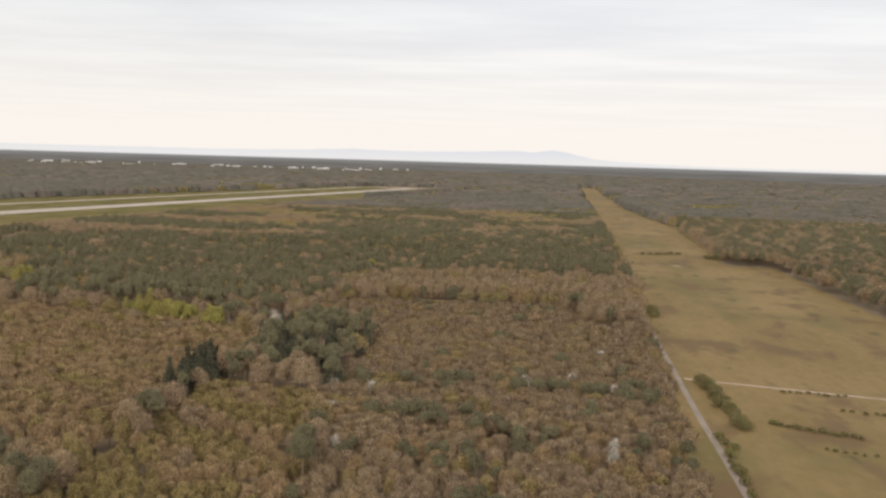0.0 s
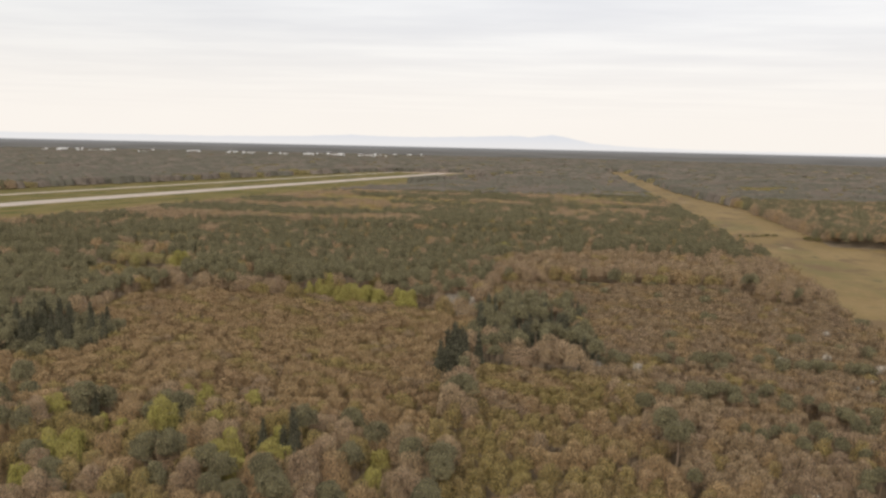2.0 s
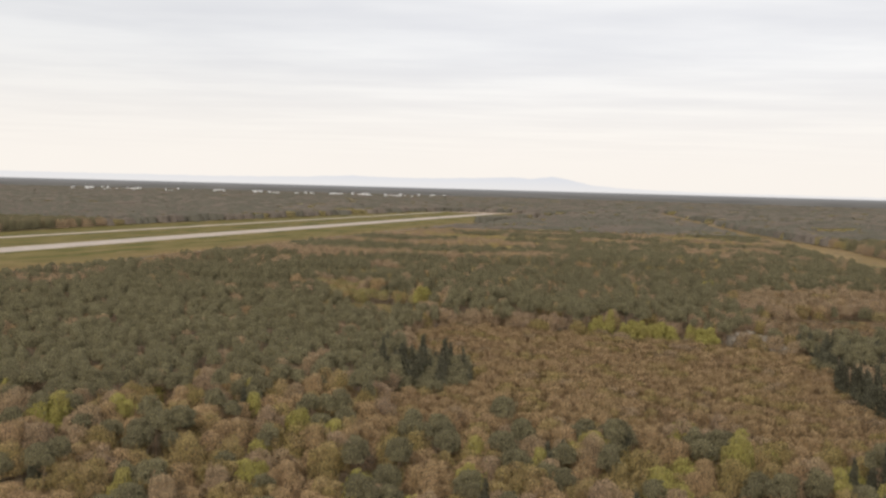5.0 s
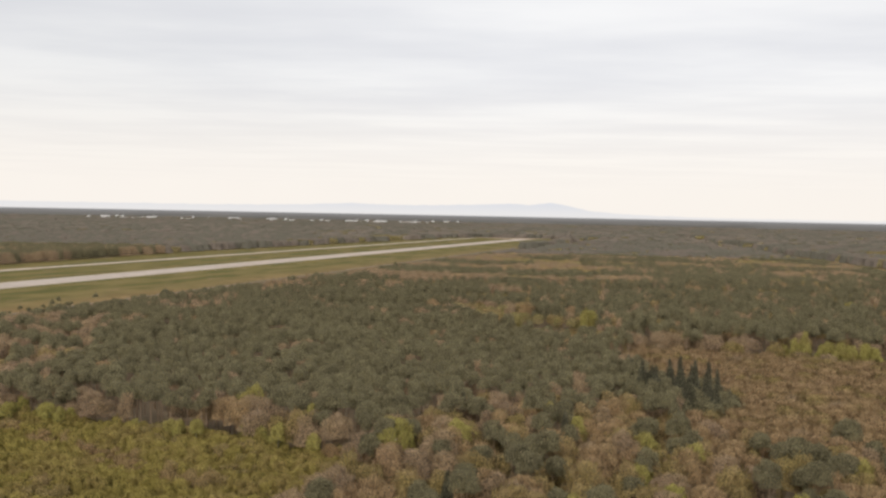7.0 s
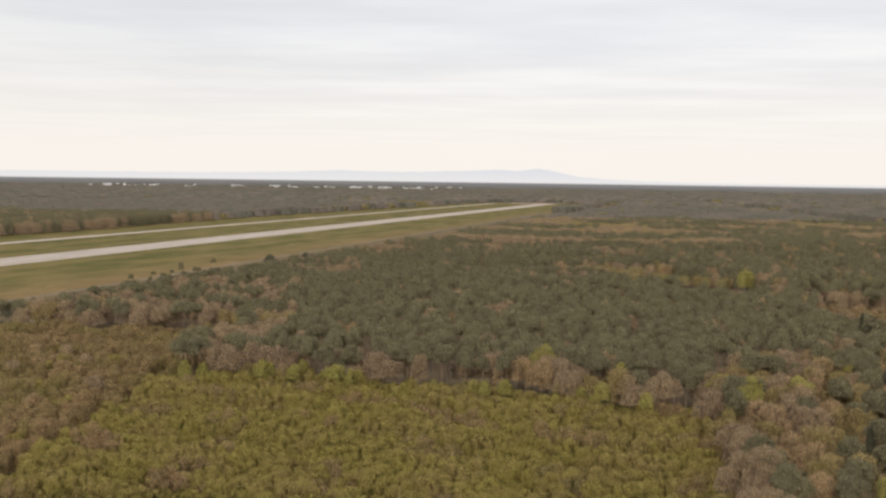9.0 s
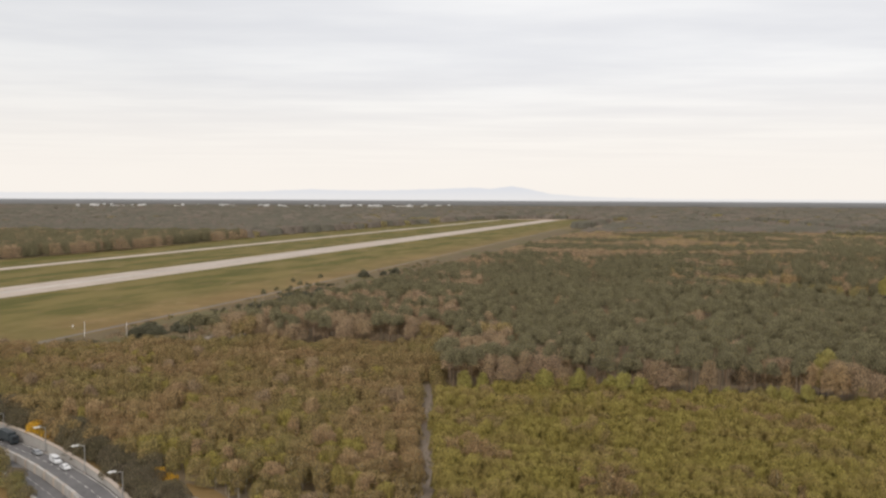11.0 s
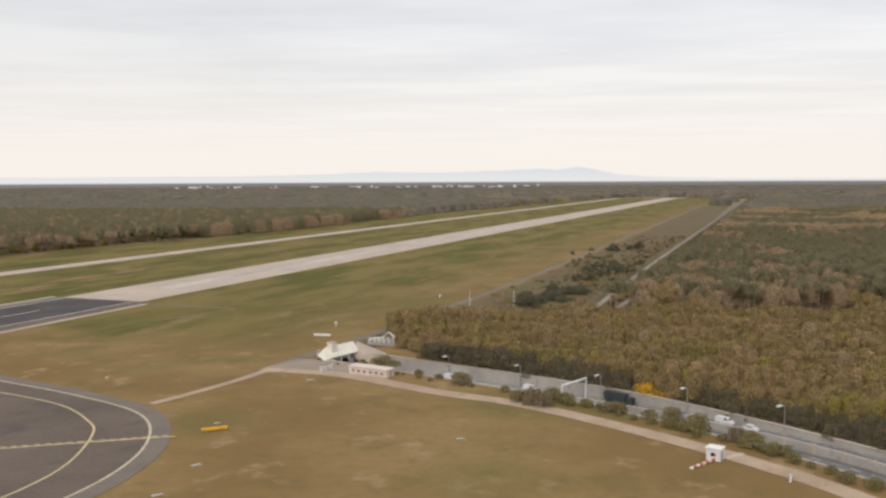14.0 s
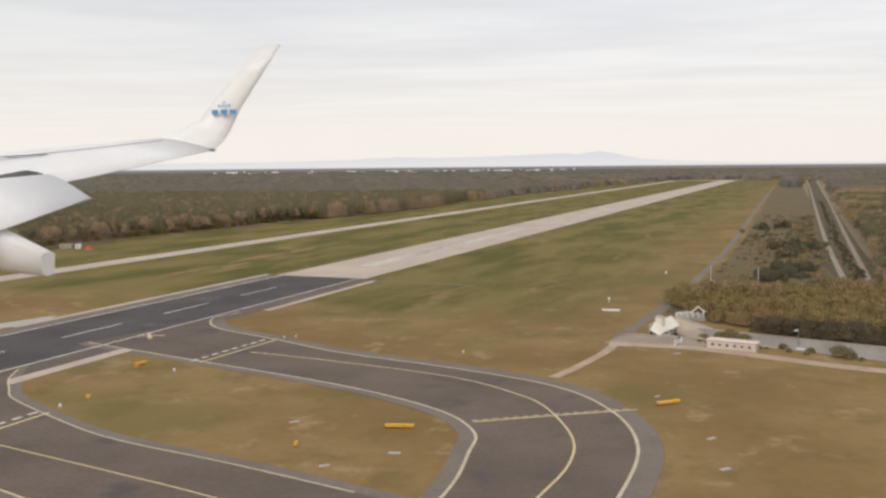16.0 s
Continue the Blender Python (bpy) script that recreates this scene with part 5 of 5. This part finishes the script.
M_PINK = surface("pale_pink_render", (0.62, 0.50, 0.44), (0.74, 0.63, 0.56), (0.3, 2.0), 0.85)
M_CREAM = surface("cream_panels", (0.70, 0.66, 0.55), (0.80, 0.76, 0.66), (0.3, 2.0), 0.7)
house("barrack", "long pale pink flat-roofed hut beside the gravel path", 66.6, 324.8, -26, 17, 5.0, 2.8, M_PINK, M_PINK, windows=6)
house("equipment_shed", "small white equipment shed on the dry field", 171, 231.5, -30, 3.6, 3.2, 3.0, M_PAINT, M_PAINT, windows=1, cat="shed")
boom = thing("marker_boom", "red and white striped marker boom lying on grass", "barrier", m=pose(163, 222, 0.02, rz=47))
for i in range(8):
    part("segment", box(bmesh.new(), 0.8 + i * 1.35, 0, 0.25, 1.35, 0.5, 0.5, 0.05), M_RED if i % 2 else M_PAINT, boom, "red segment" if i % 2 else "white segment")
for i in (0, 5, 10):
    part("foot", box(bmesh.new(), 0.8 + i, 0, -0.05, 0.4, 0.9, 0.35, 0.03), M_CONCRETE, boom)
slabpad = thing("concrete_pad", "pale concrete strip between shed and path", "slab", m=pose(176.5, 234.5, 0.0, rz=40))
part("pad", box(bmesh.new(), 0, 0, 0, 7.0, 1.6, 0.2, 0.05), M_CONCRETE, slabpad)
post = thing("marker_post", "small white marker post in the field", "post", m=pose(185, 215, 0.0))
part("post", rod(bmesh.new(), (0, 0, -0.1), (0, 0, 1.9), 0.28, 0.24, 8), M_PAINT, post)
part("cap", rod(bmesh.new(), (0, 0, 1.85), (0, 0, 2.1), 0.3, 0.1, 8), M_STEEL, post)

# ---- tunnel mouth ----
portal = thing("tunnel_portal", "cream concrete tunnel portal with a sloping canopy", "tunnel")
portal["kind"] = "structure"
t0, t1 = TRENCH[0], TRENCH[1]
face_turn = math.degrees(math.atan2(t1[1] - t0[1], t1[0] - t0[0]))
portal.matrix_world = spot(pose(TRENCH[4][0], TRENCH[4][1], 0.0, rz=face_turn))
bm = bmesh.new()
box(bm, -15, 0, -1.5, 30, 21.4, 1.55, 0.1)
part("deck", bm, M_FIELD, portal, "grassed tunnel roof")
part("lintel", box(bmesh.new(), 0.2, 0, -1.6, 1.2, 20.0, 2.2, 0.1), M_CONCRETE_OLD, portal, "grey concrete lintel")
# black sheet closes the mouth, the tunnel's darkness put into its colour
part("mouth", box(bmesh.new(), -3, 0, -6.8, 0.5, 18.6, 6.2), M_RUBBER_TUNNEL_SHADE, portal, "black panel standing in for the unlit tunnel interior")


def slab(bm, a, b, c, d, thick):
    """A flat slab through four corners, thick downwards."""
    v = [bm.verts.new(p) for p in (a, b, c, d)] + [bm.verts.new((p[0], p[1], p[2] - thick)) for p in (a, b, c, d)]
    for f in ((0, 1, 2, 3), (7, 6, 5, 4), (0, 4, 5, 1), (1, 5, 6, 2), (2, 6, 7, 3), (3, 7, 4, 0)):
        bm.faces.new([v[q] for q in f])
    return bm


part("canopy", slab(bmesh.new(), (3.4, -7.6, 0.9), (3.4, 9.6, 0.9), (-0.6, 9.6, 4.4), (-0.6, -7.6, 4.4), 0.4), M_CREAM, portal, "sloping cream canopy")
part("canopy_end", slab(bmesh.new(), (3.4, -12.2, 0.2), (3.4, -7.6, 0.9), (-0.6, -7.6, 4.4), (-0.6, -12.2, 2.2), 0.4), M_CREAM, portal, "cream canopy end sloping down")
for yy in (-11.4, -7.0, -2.2, 2.4, 7.0, 9.2):
    part("canopy_post", box(bmesh.new(), 3.0, yy, -1.6, 0.5, 0.5, 2.3, 0.04), M_CREAM, portal)
part("back_panel", box(bmesh.new(), -1.0, -1.4, 0.0, 0.4, 21.0, 4.0, 0.05), M_CONCRETE_OLD, portal, "grey rear panel")
part("stair_tower", box(bmesh.new(), 0.4, -4.6, 0.0, 2.8, 3.0, 6.0, 0.1), M_CREAM, portal, "square cream tower")
part("tower_cap", box(bmesh.new(), 0.4, -4.6, 6.0, 3.2, 3.4, 0.3, 0.08), M_CONCRETE, portal)
part("wing_wall", slab(bmesh.new(), (1.0, 6.6, -1.2), (16, 8.6, -5.2), (16, 10.4, 0.4), (1.0, 10.2, 4.0), 0.6), M_CONCRETE, portal, "sloping grey wing wall")
part("wing_coping", slab(bmesh.new(), (1.0, 10.0, 4.3), (16, 10.2, 0.7), (16, 11.1, 0.7), (1.0, 10.9, 4.3), 0.4), M_CONCRETE_OLD, portal)

frame_house = thing("service_building", "pale concrete frame building with open bays behind the tunnel", "building", m=pose(61, 384, 0.0, rz=-14))
part("back_wall", box(bmesh.new(), 1.0, 3.0, -0.2, 11, 0.5, 3.0, 0.05), M_CONCRETE_OLD, frame_house)
part("base_wall", box(bmesh.new(), 0, 0, -0.2, 13, 0.8, 1.5, 0.08), M_CONCRETE_OLD, frame_house)
for i in range(6):
    part("column", box(bmesh.new(), -5.6 + i * 2.25, 0, 1.2, 0.45, 0.5, 1.5 + 0.25 * i, 0.05), M_PAINT, frame_house)
part("beam", rod(bmesh.new(), (-5.8, 0, 2.7), (1.0, 0, 3.5), 0.26, 0.26, 6), M_PAINT, frame_house)
part("gable_beam", rod(bmesh.new(), (0.8, 0, 3.4), (3.2, 0, 5.9), 0.26, 0.26, 6), M_PAINT, frame_house)
part("gable_beam", rod(bmesh.new(), (3.2, 0, 5.9), (6.0, 0, 3.8), 0.26, 0.26, 6), M_PAINT, frame_house)
for i in range(5):
    part("brace", rod(bmesh.new(), (-5.6 + i * 2.25, 0, 1.4), (-3.35 + i * 2.25, 0, 2.9 + 0.25 * i), 0.16, 0.16, 5), M_PAINT, frame_house)
part("roof_panel", slab(bmesh.new(), (3.2, 0, 5.8), (6.2, 0, 3.7), (6.2, 3.2, 3.4), (3.2, 3.2, 5.4), 0.2), M_CONCRETE, frame_house)
gate = thing("field_gate", "white tubular gate at the yard", "gate", m=pose(48.5, 330.5, 0.1, rz=60))
for i in range(3):
    part("rail", rod(bmesh.new(), (-3, 0, 0.6 + i * 0.6), (3, 0, 0.6 + i * 0.6), 0.1), M_PAINT, gate)
for i in (-1, 1):
    part("gate_post", box(bmesh.new(), i * 3.1, 0, 0, 0.35, 0.35, 2.3, 0.04), M_PAINT, gate)

# ---- road furniture and vehicles ----
def lamp_post(x, y, z, turn):
    s = thing("street_lamp", "grey street lamp with a flat white head", "street lamp", "lamps along the sunken road", pose(x, y, z, rz=turn))
    part("pole", rod(bmesh.new(), (0, 0, -0.1), (0, 0, 8.4), 0.16, 0.1, 8), M_STEEL, s)
    part("arm", rod(bmesh.new(), (0, 0, 8.3), (0, -2.2, 8.7), 0.09, 0.07, 6), M_STEEL, s)
    part("lamp_head", box(bmesh.new(), 0, -2.6, 8.6, 0.8, 2.2, 0.3, 0.08), M_PAINT, s, "flat white lamp head")
    part("foot", box(bmesh.new(), 0, 0, -0.2, 0.6, 0.6, 0.5, 0.04), M_CONCRETE, s)


lamp_line = resample(ROAD_LINE, 200)
dirs = np.gradient(lamp_line[:, :2], axis=0)
far_side = offset(lamp_line, 8.9)
for i in range(24, 150, 11):
    lamp_post(far_side[i][0], far_side[i][1], lamp_line[i][2] + 0.06, math.degrees(math.atan2(dirs[i][1], dirs[i][0])))


def road_place(i, w):
    """A place on the sunken road, w units to the far side, with its heading."""
    p = offset(lamp_line, w)[i]
    return p[0], p[1], lamp_line[i][2] + 0.09, math.degrees(math.atan2(dirs[i][1], dirs[i][0]))


def car(x, y, z, turn, body_mat, label, length=4.5, tall=1.5, van=False):
    c = thing("van" if van else "car", label, "van" if van else "car", "vehicles on the road", pose(x, y, z, rz=turn))
    bm = bmesh.new()
    prof = [(-0.5, 0.28), (-0.5, 0.62), (-0.40, 0.70), (-0.30, 1.0), (0.16, 1.0), (0.30, 0.66), (0.48, 0.58), (0.5, 0.28)]
    if van:
        prof = [(-0.5, 0.22), (-0.5, 0.95), (-0.46, 1.0), (0.24, 1.0), (0.36, 0.62), (0.49, 0.52), (0.5, 0.22)]
    w = 0.92
    a = [[bm.verts.new((px * length, s * w * (0.86 if pz > 0.8 else 1.0), pz * tall)) for px, pz in prof] for s in (-1, 1)]
    n_ = len(prof)
    for i in range(n_):
        j = (i + 1) % n_
        bm.faces.new((a[0][i], a[0][j], a[1][j], a[1][i]))
    bm.faces.new(a[0][::-1])
    bm.faces.new(a[1])
    part("body", bm, body_mat, c)
    for s in (-1, 1):
        part("side_window", box(bmesh.new(), -0.06 * length + (0.2 * length if van else 0), s * 0.86, tall * 0.68, length * (0.2 if van else 0.42), 0.1, tall * 0.24, 0.02), M_DARK, c)
    part("windscreen", box(bmesh.new(), (0.30 if van else 0.22) * length, 0, tall * 0.68, length * 0.06, 1.5, tall * 0.22, 0.02), M_DARK, c)
    for sx in (-0.32, 0.32):
        for s in (-1, 1):
            wh = part("wheel", rod(bmesh.new(), (sx * length, s * 0.98, 0.34), (sx * length, s * 0.76, 0.34), 0.34, 0.34, 14), M_RUBBER_TUNNEL_SHADE, c)
            part("rim", rod(bmesh.new(), (sx * length, s * 1.0, 0.34), (sx * length, s * 0.97, 0.34), 0.2, 0.2, 10), M_STEEL, wh)
    for s in (-1, 1):
        part("headlight", box(bmesh.new(), 0.485 * length, s * 0.68, tall * 0.44, 0.12, 0.4, 0.16, 0.03), M_PAINT, c)


def nearest(x, y):
    return int(np.argmin(np.hypot(lamp_line[:, 0] - x, lamp_line[:, 1] - y)))


M_CAR_WHITE = surface("white_car_paint", (0.76, 0.76, 0.76), (0.80, 0.80, 0.80), (0.5, 3.0), 0.25, spec=0.5)
M_CAR_GREY = surface("silver_car_paint", (0.40, 0.41, 0.42), (0.46, 0.47, 0.48), (0.5, 3.0), 0.3, metal=0.4)
M_CAR_BLUE = surface("dark_truck_paint", (0.045, 0.055, 0.060), (0.07, 0.08, 0.085), (0.5, 3.0), 0.4)
car(*road_place(nearest(180, 268), 6.4), M_CAR_WHITE, "white delivery van standing on the grey road", 5.6, 2.3, True)
car(*road_place(nearest(186, 262), 6.2), M_CAR_WHITE, "white hatchback standing on the grey road")
car(*road_place(nearest(168, 280), 6.2), M_CAR_GREY, "silver saloon car standing on the grey road")
car(*road_place(nearest(120, 312), 6.4), M_CAR_WHITE, "white van standing near the tunnel mouth", 5.4, 2.2, True)
car(*road_place(nearest(90, 332), 6.4), M_CAR_WHITE, "white van near the tunnel mouth", 5.4, 2.2, True)
car(240, 218, 0.08, -25, M_CAR_GREY, "dark grey car parked on the roadside lay-by")
car(244.5, 216, 0.08, -20, M_CAR_WHITE, "white car parked on the roadside lay-by")
lay = [(227, 240), (236, 236), (240, 226), (252, 218), (254, 205), (244, 196), (232, 205), (224, 222)]
tagged(link("pavement_lay_by", [(x, y, 0.06) for x, y in lay], [tuple(range(8))], M_TRACK), "grey paved lay-by beside the road", "pavement", kind="structure")

tx, ty, tz, ta = road_place(nearest(150, 292), 6.6)
truck = thing("truck", "dark grey-blue box truck standing on the road", "truck", m=pose(tx, ty, tz, rz=ta))
part("cargo_box", box(bmesh.new(), -1.5, 0, 1.0, 8.5, 2.5, 2.9, 0.08), M_CAR_BLUE, truck, "dark blue-grey box")
part("cab", box(bmesh.new(), 4.2, 0, 0.6, 2.2, 2.4, 2.5, 0.2), M_CAR_BLUE, truck)
part("chassis", box(bmesh.new(), 0, 0, 0.6, 10.4, 1.2, 0.4), M_RUBBER_TUNNEL_SHADE, truck)
part("windscreen", box(bmesh.new(), 5.28, 0, 1.8, 0.1, 2.0, 0.9, 0.02), M_DARK, truck)
for sx in (-4.2, -3.0, 4.0):
    for s in (-1, 1):
        part("wheel", rod(bmesh.new(), (sx, s * 1.2, 0.5), (sx, s * 0.8, 0.5), 0.5, 0.5, 14), M_RUBBER_TUNNEL_SHADE, truck)

gi = nearest(137, 300)
gx, gy, gz, ga = road_place(gi, 0)
gantry = thing("road_gantry", "white steel height gantry across the road", "gantry", m=pose(gx, gy, gz, rz=ga))
part("gantry_beam", box(bmesh.new(), 0, 2.0, 6.2, 0.6, 15, 0.6, 0.06), M_PAINT, gantry)
part("gantry_post", box(bmesh.new(), 0, -5.2, -0.1, 0.5, 0.5, 6.4, 0.05), M_PAINT, gantry)
part("gantry_post", box(bmesh.new(), 0, 9.1, -0.1, 0.5, 0.5, 6.4, 0.05), M_PAINT, gantry)

# crash rails along the median
for w in (-0.6,):
    n_r = int(len(RL) * 0.62)
    wall_along("crash_rail", RL[4:n_r], w, 0.2, lambda q: q[2] + 0.5, lambda q: q[2] + 0.85, M_STEEL, road, "galvanised crash rail")

# ---- far things ----
house("airfield_hut", "small grey hut beyond the far taxiway", -392, 705, 10, 9, 5, 3.2, M_CONCRETE, M_CONCRETE_OLD, windows=2, cat="hut")
house("airfield_hut", "small white hut beyond the far taxiway", -380, 703, 10, 4, 4, 3.4, M_PAINT, M_PAINT, windows=1, cat="hut")
windsock = thing("marker_cone", "orange-red marker cone beyond the far taxiway", "marker", m=pose(-367, 695, 0.0))
part("cone", rod(bmesh.new(), (0, 0, 0), (0, 0, 3.0), 2.6, 1.2, 12), M_RED, windsock)
part("base", rod(bmesh.new(), (0, 0, -0.1), (0, 0, 0.3), 3.0, 3.0, 12), M_CONCRETE, windsock)
rs = np.random.RandomState(91)
town = []
for i in range(64):
    a = rs.uniform(-0.40, -0.085) if i < 52 else rs.uniform(-0.07, 0.0)
    d = rs.uniform(6300, 7300)
    town.append((300 + math.sin(a) * d, math.cos(a) * d, rs.uniform(-30, 30), rs.uniform(10, 26) if i % 4 else rs.uniform(40, 80), rs.uniform(14, 30), rs.uniform(14, 28)))
for x, y, a, sx, sy, sz in town:
    house("town_building", "white flat-roofed hall of a distant town", x, y, a, sx, sy, sz, M_PAINT, M_PAINT, windows=3, door=False, group="halls of the distant town")

# ---- the airliner's wing ----
EYE = Vector((0.0, 0.0, 66.0 * UNIT))
wing = thing("aircraft_wing", "white airliner wing with upturned winglet and lowered flap", "aircraft wing")
wing.matrix_world = Matrix.Translation(EYE)
M_WING = surface("white_wing_paint", (0.78, 0.77, 0.755), (0.84, 0.83, 0.82), (0.8, 6.0), 0.35, spec=0.4, extra=(((0.74, 0.73, 0.72), 1.5, 0.6, 0.8),))
# dark tone for panel seams and for the painted shade above the flap
M_SEAM_GAP_SHADE = surface("seam_and_gap_shade", (0.10, 0.095, 0.09), (0.16, 0.15, 0.145), (2.0, 9.0), 0.7)
M_BLUE = surface("blue_livery_paint", (0.08, 0.26, 0.48), (0.10, 0.30, 0.54), (2.0, 9.0), 0.4)


def loft(sections):
    """Joins rings of points, each with the same number, and closes both ends."""
    bm = bmesh.new()
    rings = [[bm.verts.new(p) for p in s] for s in sections]
    m = len(rings[0])
    for a, b in zip(rings, rings[1:]):
        for i in range(m):
            j = (i + 1) % m
            bm.faces.new((a[i], a[j], b[j], b[i]))
    bm.faces.new(rings[0][::-1])
    bm.faces.new(rings[-1])
    bmesh.ops.recalc_face_normals(bm, faces=bm.faces)
    for f in bm.faces:
        f.smooth = len(f.verts) == 4
    return bm


def airfoil(le, te, thick, up=Vector((0, 0, 1))):
    """A ring from leading to trailing edge over the top and back underneath."""
    le, te = Vector(le), Vector(te)
    top = [(0.0, 0.0), (0.05, 0.32), (0.2, 0.55), (0.45, 0.60), (0.75, 0.30), (1.0, 0.03)]
    low_ = [(1.0, -0.03), (0.7, -0.18), (0.35, -0.38), (0.1, -0.25)]
    return [le.lerp(te, s) + up * (t * thick) for s, t in top + low_]


skin = loft([airfoil((-11.6, 4.6, -0.42), (-6.55, 6.2, -0.62), 0.5), airfoil((-8.9, 8.6, -0.05), (-6.02, 8.6, -0.36), 0.30), airfoil((-7.0, 10.4, 0.12), (-5.43, 10.3, -0.12), 0.17), airfoil((-6.05, 11.8, 0.31), (-4.98, 11.7, 0.10), 0.11), airfoil((-5.55, 12.55, 0.40), (-4.69, 12.6, 0.24), 0.075)])
part("wing_panel", skin, M_WING, wing, scale=1.0)
out = Vector((0, -1, 0.25)).normalized()
wl = loft([airfoil((-5.55, 12.55, 0.40), (-4.69, 12.6, 0.25), 0.07), airfoil((-5.30, 12.74, 0.50), (-4.62, 12.76, 0.36), 0.07, Vector((0, -0.5, 0.85))), airfoil((-5.02, 12.88, 0.66), (-4.55, 12.86, 0.50), 0.065, out), airfoil((-4.84, 12.97, 0.92), (-4.40, 12.95, 0.85), 0.06, out), airfoil((-4.47, 13.1, 1.38), (-4.10, 13.08, 1.35), 0.05, out), airfoil((-4.13, 13.2, 1.78), (-3.85, 13.2, 1.78), 0.035, out)])
part("winglet", wl, M_WING, wing, "tapering upturned winglet", scale=1.0)
flap = loft([airfoil((-7.2, 6.4, -0.55), (-6.0, 6.2, -1.05), 0.16), airfoil((-5.95, 8.4, -0.16), (-5.22, 8.3, -0.58), 0.12), airfoil((-5.52, 9.55, -0.08), (-5.02, 9.6, -0.335), 0.09)])
part("flap", flap, M_WING, wing, "lowered trailing-edge flap", scale=1.0)
# shade between wing and flap, added as a thin dark strip
part("flap_gap", loft([airfoil((-6.6, 7.0, -0.42), (-6.2, 7.0, -0.50), 0.05), airfoil((-5.75, 9.5, -0.03), (-5.42, 9.55, -0.10), 0.04)]), M_SEAM_GAP_SHADE, wing, "dark strip standing in for shade in the flap gap", scale=1.0)


def fairing_ring(x, y, z, w, h):
    return [Vector((x + px * 0.0, y + px * w, z + pz * h)) for px, pz in ((-0.5, 0.5), (-0.25, 0.62), (0.25, 0.62), (0.5, 0.5), (0.42, -0.4), (0.15, -0.55), (-0.15, -0.55), (-0.42, -0.4))]


part("flap_fairing", loft([fairing_ring(-7.4, 8.1, -0.62, 0.36, 0.34), fairing_ring(-6.2, 8.2, -0.66, 0.40, 0.46), fairing_ring(-5.35, 8.35, -0.80, 0.34, 0.36), fairing_ring(-4.92, 8.5, -0.96, 0.26, 0.20)]), M_WING, wing, "canoe-shaped flap track fairing", scale=1.0)
part("aileron_seam", loft([airfoil((-6.45, 10.35, 0.135), (-6.43, 10.35, 0.133), 0.01), airfoil((-5.35, 12.3, 0.375), (-5.33, 12.3, 0.373), 0.01)]), M_STEEL, wing, scale=1.0)
for z_in, z_out in ((-0.02, 0.0), (0.012, 0.012)):
    part("panel_seam", loft([airfoil((-8.05 + z_in * 4, 7.4, -0.055 + z_in), (-8.01 + z_in * 4, 7.4, -0.06 + z_in), 0.012), airfoil((-6.2 + z_out * 4, 10.7, 0.175), (-6.17 + z_out * 4, 10.7, 0.172), 0.010)]), M_SEAM_GAP_SHADE, wing, "thin dark panel seam", scale=1.0)
part("flap_edge", loft([airfoil((-6.06, 6.15, -1.06), (-6.0, 6.15, -1.09), 0.03), airfoil((-5.06, 9.6, -0.335), (-5.01, 9.6, -0.35), 0.02)]), M_STEEL, wing, "bare metal flap edge", scale=1.0)
part("tip_light", box(bmesh.new(), -4.70, 12.55, 0.215, 0.09, 0.06, 0.05, 0.015), M_STEEL, wing, scale=1.0)
# livery mark as plain shapes
mark = Matrix.Translation((-4.62, 12.885, 0.86)) @ Matrix.Rotation(radians(-14), 4, "X")
for i in range(3):
    bm = box(bmesh.new(), (i - 1) * 0.135, -0.026, -0.115, 0.092, 0.006, 0.070)
    bm.transform(mark)
    part("livery_bar", bm, M_BLUE, wing, "plain blue livery bar", scale=1.0)
for i in range(4):
    bm = box(bmesh.new(), (i - 1.5) * 0.052, -0.026, 0.0, 0.026, 0.006, 0.032)
    bm.transform(mark)
    part("livery_dot", bm, M_BLUE, wing, "plain blue livery dot", scale=1.0)
bm = box(bmesh.new(), 0, -0.026, 0.055, 0.026, 0.006, 0.024)
bm.transform(mark)
part("livery_dot", bm, M_BLUE, wing, "plain blue livery dot", scale=1.0)
